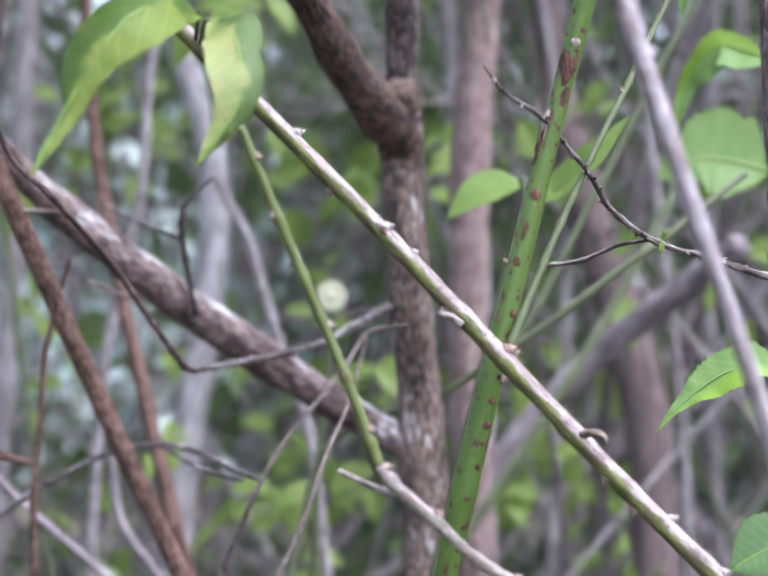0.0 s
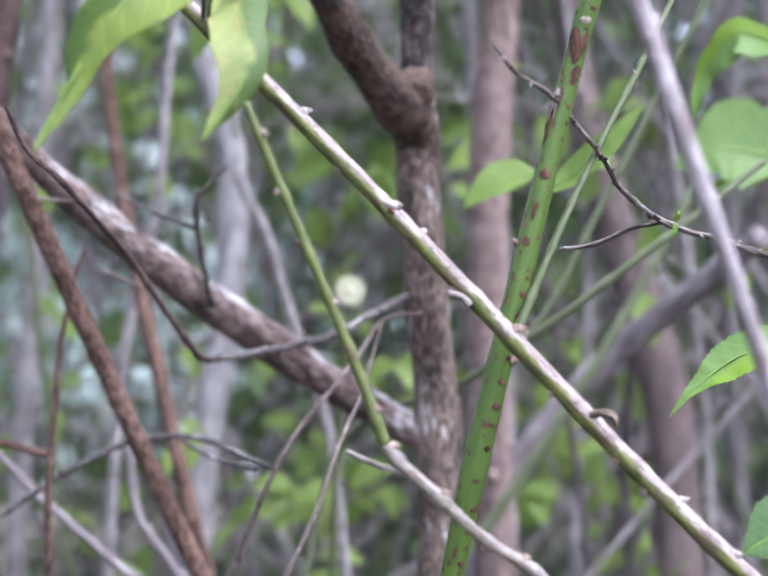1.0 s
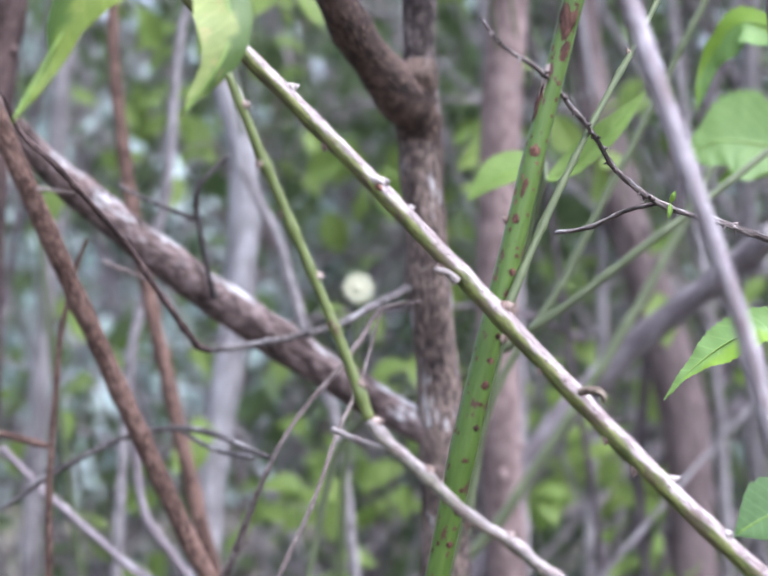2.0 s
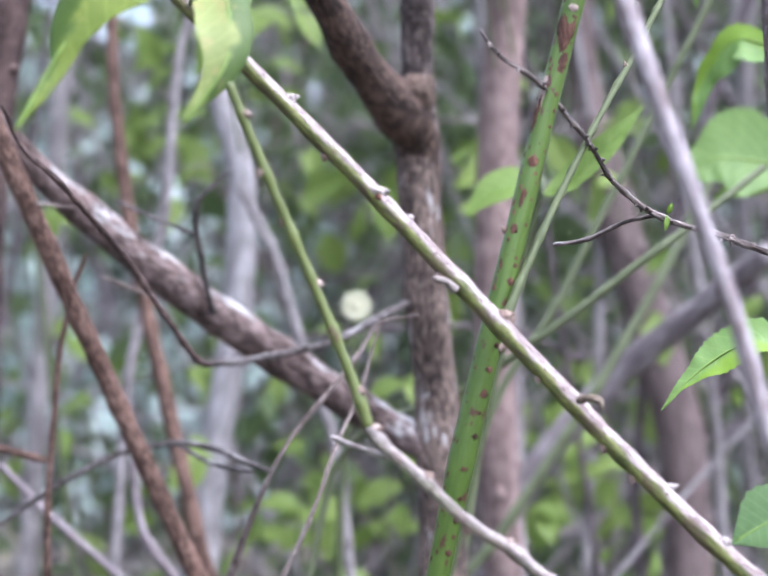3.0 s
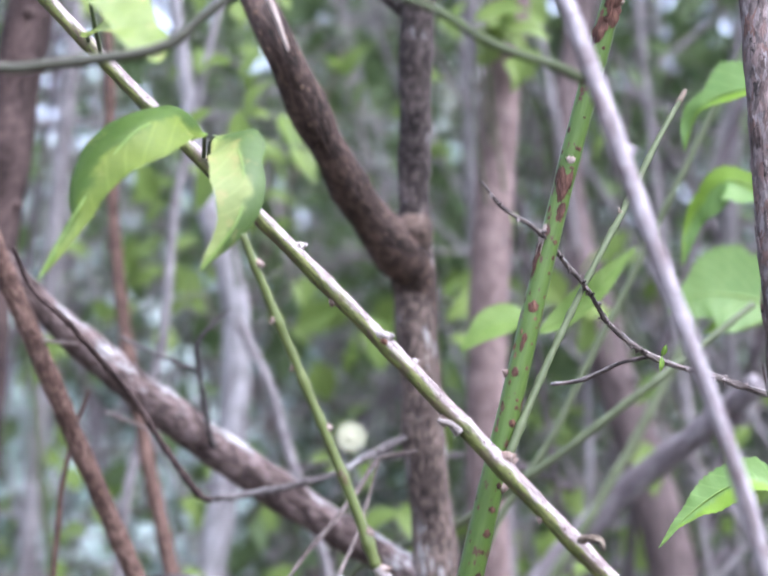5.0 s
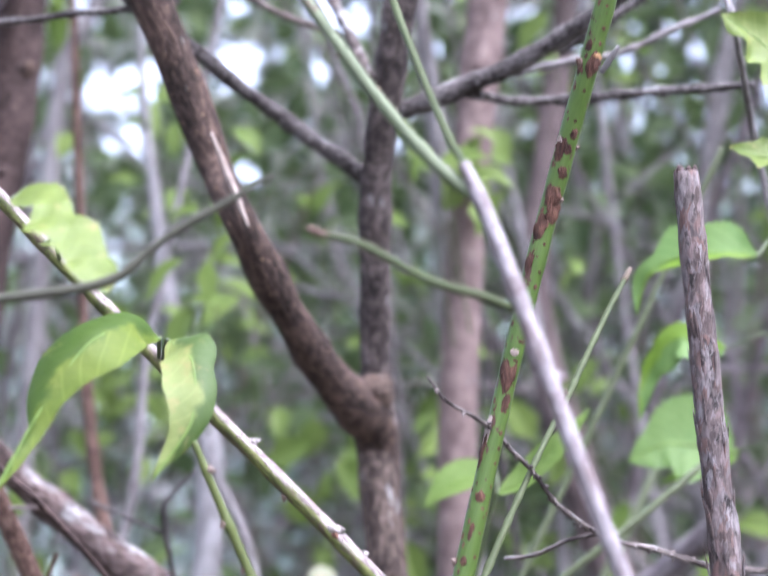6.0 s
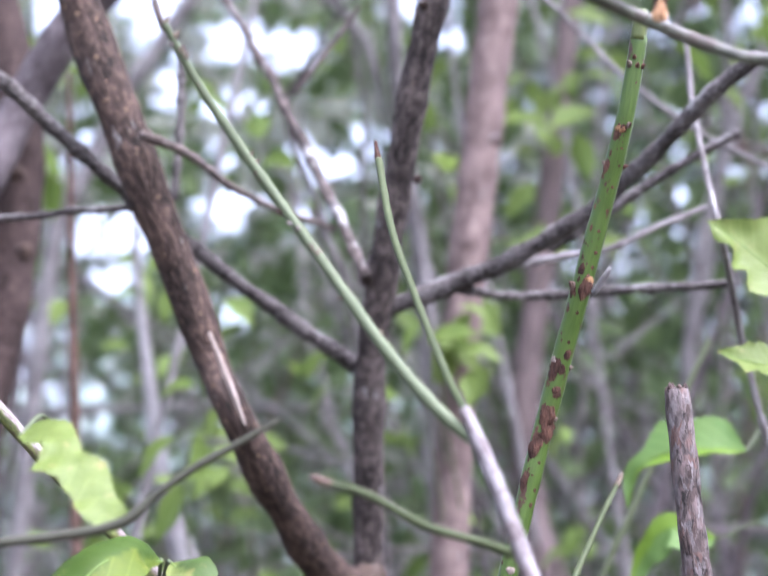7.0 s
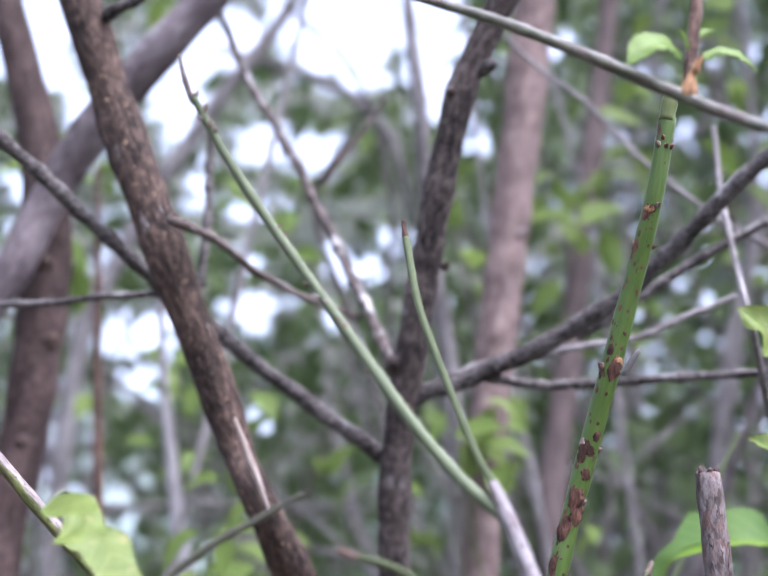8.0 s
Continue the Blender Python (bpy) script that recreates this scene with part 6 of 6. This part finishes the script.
wild_stems("thin_twig", "fine grey-brown twig slanting through the thicket", "twig", "slanting twigs in the thicket", 30, 2.0, 3.6, 19, (0.003, 0.006), 0.9, BARK_LAVENDER, 43, True)
wild_stems("thin_twig", "thin grey twig in a tangle of dead stems", "twig", "tangled twigs in the thicket", 34, 1.7, 3.2, (2, 18), (0.0022, 0.005), 0.95, BARK_TANGLE, 44, True)
sprays([(-0.023, 1.5, 1.27), (-0.19, 1.6, 1.295), (-0.334, 1.7, 1.278), (-0.062, 1.5, 1.189), (-0.102, 1.5, 1.182), (-0.327, 1.6, 1.243), (0.17, 1.6, 1.186), (0.109, 1.5, 1.17), (-0.192, 1.4, 1.22), (-0.134, 1.6, 1.626), (-0.227, 1.5, 1.576), (-0.023, 1.5, 1.183), (0.201, 1.7, 1.553), (-0.371, 1.6, 1.423), (-0.068, 1.8, 1.313), (-0.224, 1.6, 1.812), (-0.232, 1.6, 1.741), (-0.167, 1.6, 1.73), (-0.136, 1.3, 1.588), (0.067, 1.3, 1.695), (0.249, 1.8, 2.095), (0.199, 1.8, 2.01), (0.189, 1.8, 2.071), (0.058, 1.3, 1.65), (0.207, 1.6, 1.639), (-0.241, 1.6, 1.69), (-0.03, 2.0, 2.224), (0.251, 1.7, 1.902), (0.363, 1.5, 2.118), (-0.368, 1.8, 2.2), (-0.082, 2.0, 2.295), (-0.175, 1.9, 2.114), (-0.225, 1.9, 2.141), (-0.125, 1.4, 1.735), (-0.099, 1.4, 1.594), (-0.127, 1.3, 1.629), (-0.131, 1.2, 1.574), (0.061, 1.3, 1.697), (0.072, 1.3, 1.66), (-0.2, 1.5, 1.773), (-0.047, 1.6, 1.689)], 12)
sprays([(-0.184, 2.0, 1.66), (-0.329, 2.0, 1.555), (-0.311, 2.0, 1.526), (-0.264, 2.0, 1.543), (-0.017, 2.0, 1.232), (-0.14, 2.0, 1.103), (-0.093, 2.0, 1.114), (0.193, 2.0, 1.144), (0.228, 2.0, 1.104), (-0.471, 2.0, 1.208), (-0.489, 2.0, 1.337), (-0.228, 2.0, 1.29), (-0.436, 2.0, 1.485)], 14, (4, 8), (0.035, 0.058), None, 0.035)
sprays([(-0.543, 2.2, 2.501), (-0.462, 2.2, 2.349), (-0.228, 2.3, 2.389), (-0.342, 2.2, 2.426), (-0.184, 2.3, 2.499), (-0.271, 2.3, 2.325), (-0.143, 2.2, 2.208), (-0.203, 2.0, 1.995), (-0.073, 2.2, 2.177), (-0.019, 2.4, 2.386), (-0.17, 2.4, 2.629), (0.053, 2.2, 2.109), (-0.416, 2.1, 2.082), (-0.296, 2.1, 2.081)], 13, (7, 12), (0.04, 0.065), LEAF_SKYLIT, 0.035)
wild_stems("pale_twig", "pinkish-grey twig, paled as by haze, slanting through the thicket", "twig", "pale twigs in the thicket", 14, 1.9, 3.2, 17, (0.006, 0.011), 0.7, BARK_HAZE, 18)
wild_stems("thin_twig", "fine slanting grey twig within the thicket", "twig", "fine twigs in the thicket", 34, 1.5, 3.4, 19, (0.0015, 0.004), 1.0, BARK_GREY, 8)


# ---- unseen canopy overhead and thicket around, added to block light ----
def loose_leaves(name, label, count, size, place, seed):
    rng = np.random.default_rng(seed)
    verts, faces = [], []
    for k in range(count):
        p = np.array(place(rng))
        d = rng.normal(0, 1, 3) * np.array([1, 1, 0.5])
        d /= np.linalg.norm(d)
        f = rng.normal(0, 0.6, 3) + np.array([0, 0, 1.0])
        f -= d * (f @ d)
        f /= np.linalg.norm(f)
        b = np.cross(d, f)
        ln = size * rng.uniform(0.7, 1.3)
        w = ln * 0.3
        o = len(verts)
        verts += [p, p + d * ln * 0.5 + b * w + f * w * 0.3, p + d * ln, p + d * ln * 0.5 - b * w + f * w * 0.3, p + d * ln * 0.5]
        faces += [(o, o + 4, o + 1), (o + 4, o + 2, o + 1), (o, o + 3, o + 4), (o + 4, o + 3, o + 2)]
    me = bpy.data.meshes.new(name)
    me.from_pydata([tuple(v) for v in verts], [], faces)
    me.materials.append(LEAF_SHADED)
    return tagged(new(name, me), label, "foliage", "", "stuff")


crng = np.random.default_rng(31)
BUSHES = []
while len(BUSHES) < 70:
    x, y = crng.uniform(-5, 5), crng.uniform(-5, 6)
    if math.hypot(x, y - 1) > 2.9 and not (y < 0.3 and -1.6 < x < 2.6) and not (y > 0 and abs(x) < 0.62 * y + 0.9):
        BUSHES.append((x, y, crng.uniform(0.9, 1.7)))
CROWNS = []
while len(CROWNS) < 46:
    x, y = crng.uniform(-4, 4), crng.uniform(-3.5, 7)
    # gap behind the camera, so that light reaches the fronts of the stems
    if y < 0.2 and -1.5 < x < 2.5:
        continue
    CROWNS.append((x, y, max(3.3, 2.2 + 0.62 * y) + crng.uniform(0, 0.9)))


def overhead(rng):
    while True:
        x, y, z = CROWNS[rng.integers(len(CROWNS))]
        p = x + rng.normal(0, 0.7), y + rng.normal(0, 0.7), z + rng.normal(0, 0.35)
        if p[2] > max(2.5, 1.55 + 0.6 * p[1]):
            return p


def around(rng):
    while True:
        x, y, z = BUSHES[rng.integers(len(BUSHES))]
        p = x + rng.normal(0, 0.4), y + rng.normal(0, 0.4), z + rng.normal(0, 0.6)
        if p[2] > 0.03 and not (p[1] > 0 and abs(p[0]) < 0.5 * p[1] + 0.4):
            return p


for x, y, z in BUSHES:
    lone("wild_shrub", "unseen leafy shrub added to block light from the side", [(x + 0.2, y - 0.05, z + 1.1, 0.001), (x + 0.1, y, z + 0.7, 0.005), (x + 0.04, y + 0.03, z, 0.011), (x, y, z * 0.4, 0.014)], BARK_GREY, int(abs(x * 100) + abs(y * 77)), foot=(x, y, -0.04), knots=False)
for x, y, z in CROWNS:
    if not (y > -0.2 and abs(x) < 0.5 * y + 0.6):
        ft_ob = lone("forest_tree", "unseen slim tree added to carry the shading canopy", [(x + 0.1, y + 0.15, z + 1.1, 0.003), (x, y + 0.1, z + 0.3, 0.014), (x + 0.05, y, z * 0.6, 0.035), (x, y, z * 0.25, 0.045)], BARK_BROWN, int(abs(x * 90) + abs(y * 71)), foot=(x, y, -0.05), knots=False)
        for k in range(4):
            a = crng.uniform(0, 2 * math.pi)
            h, ln = z * crng.uniform(0.6, 0.95), crng.uniform(0.5, 1.0)
            part("limb", Tube([(x + 0.03, y + 0.03, h, 0.014), (x + math.cos(a) * ln * 0.5, y + math.sin(a) * ln * 0.5, h + ln * 0.35, 0.009), (x + math.cos(a) * ln, y + math.sin(a) * ln, h + ln * 0.8, 0.003)], 7, 0.05).mesh, BARK_BROWN, ft_ob)
loose_leaves("unseen_canopy", "unseen leafy canopy added to shade the thicket", 13000, 0.13, overhead, 21)
loose_leaves("thicket_foliage", "unseen dense foliage added to block light from the sides", 14000, 0.13, around, 22)
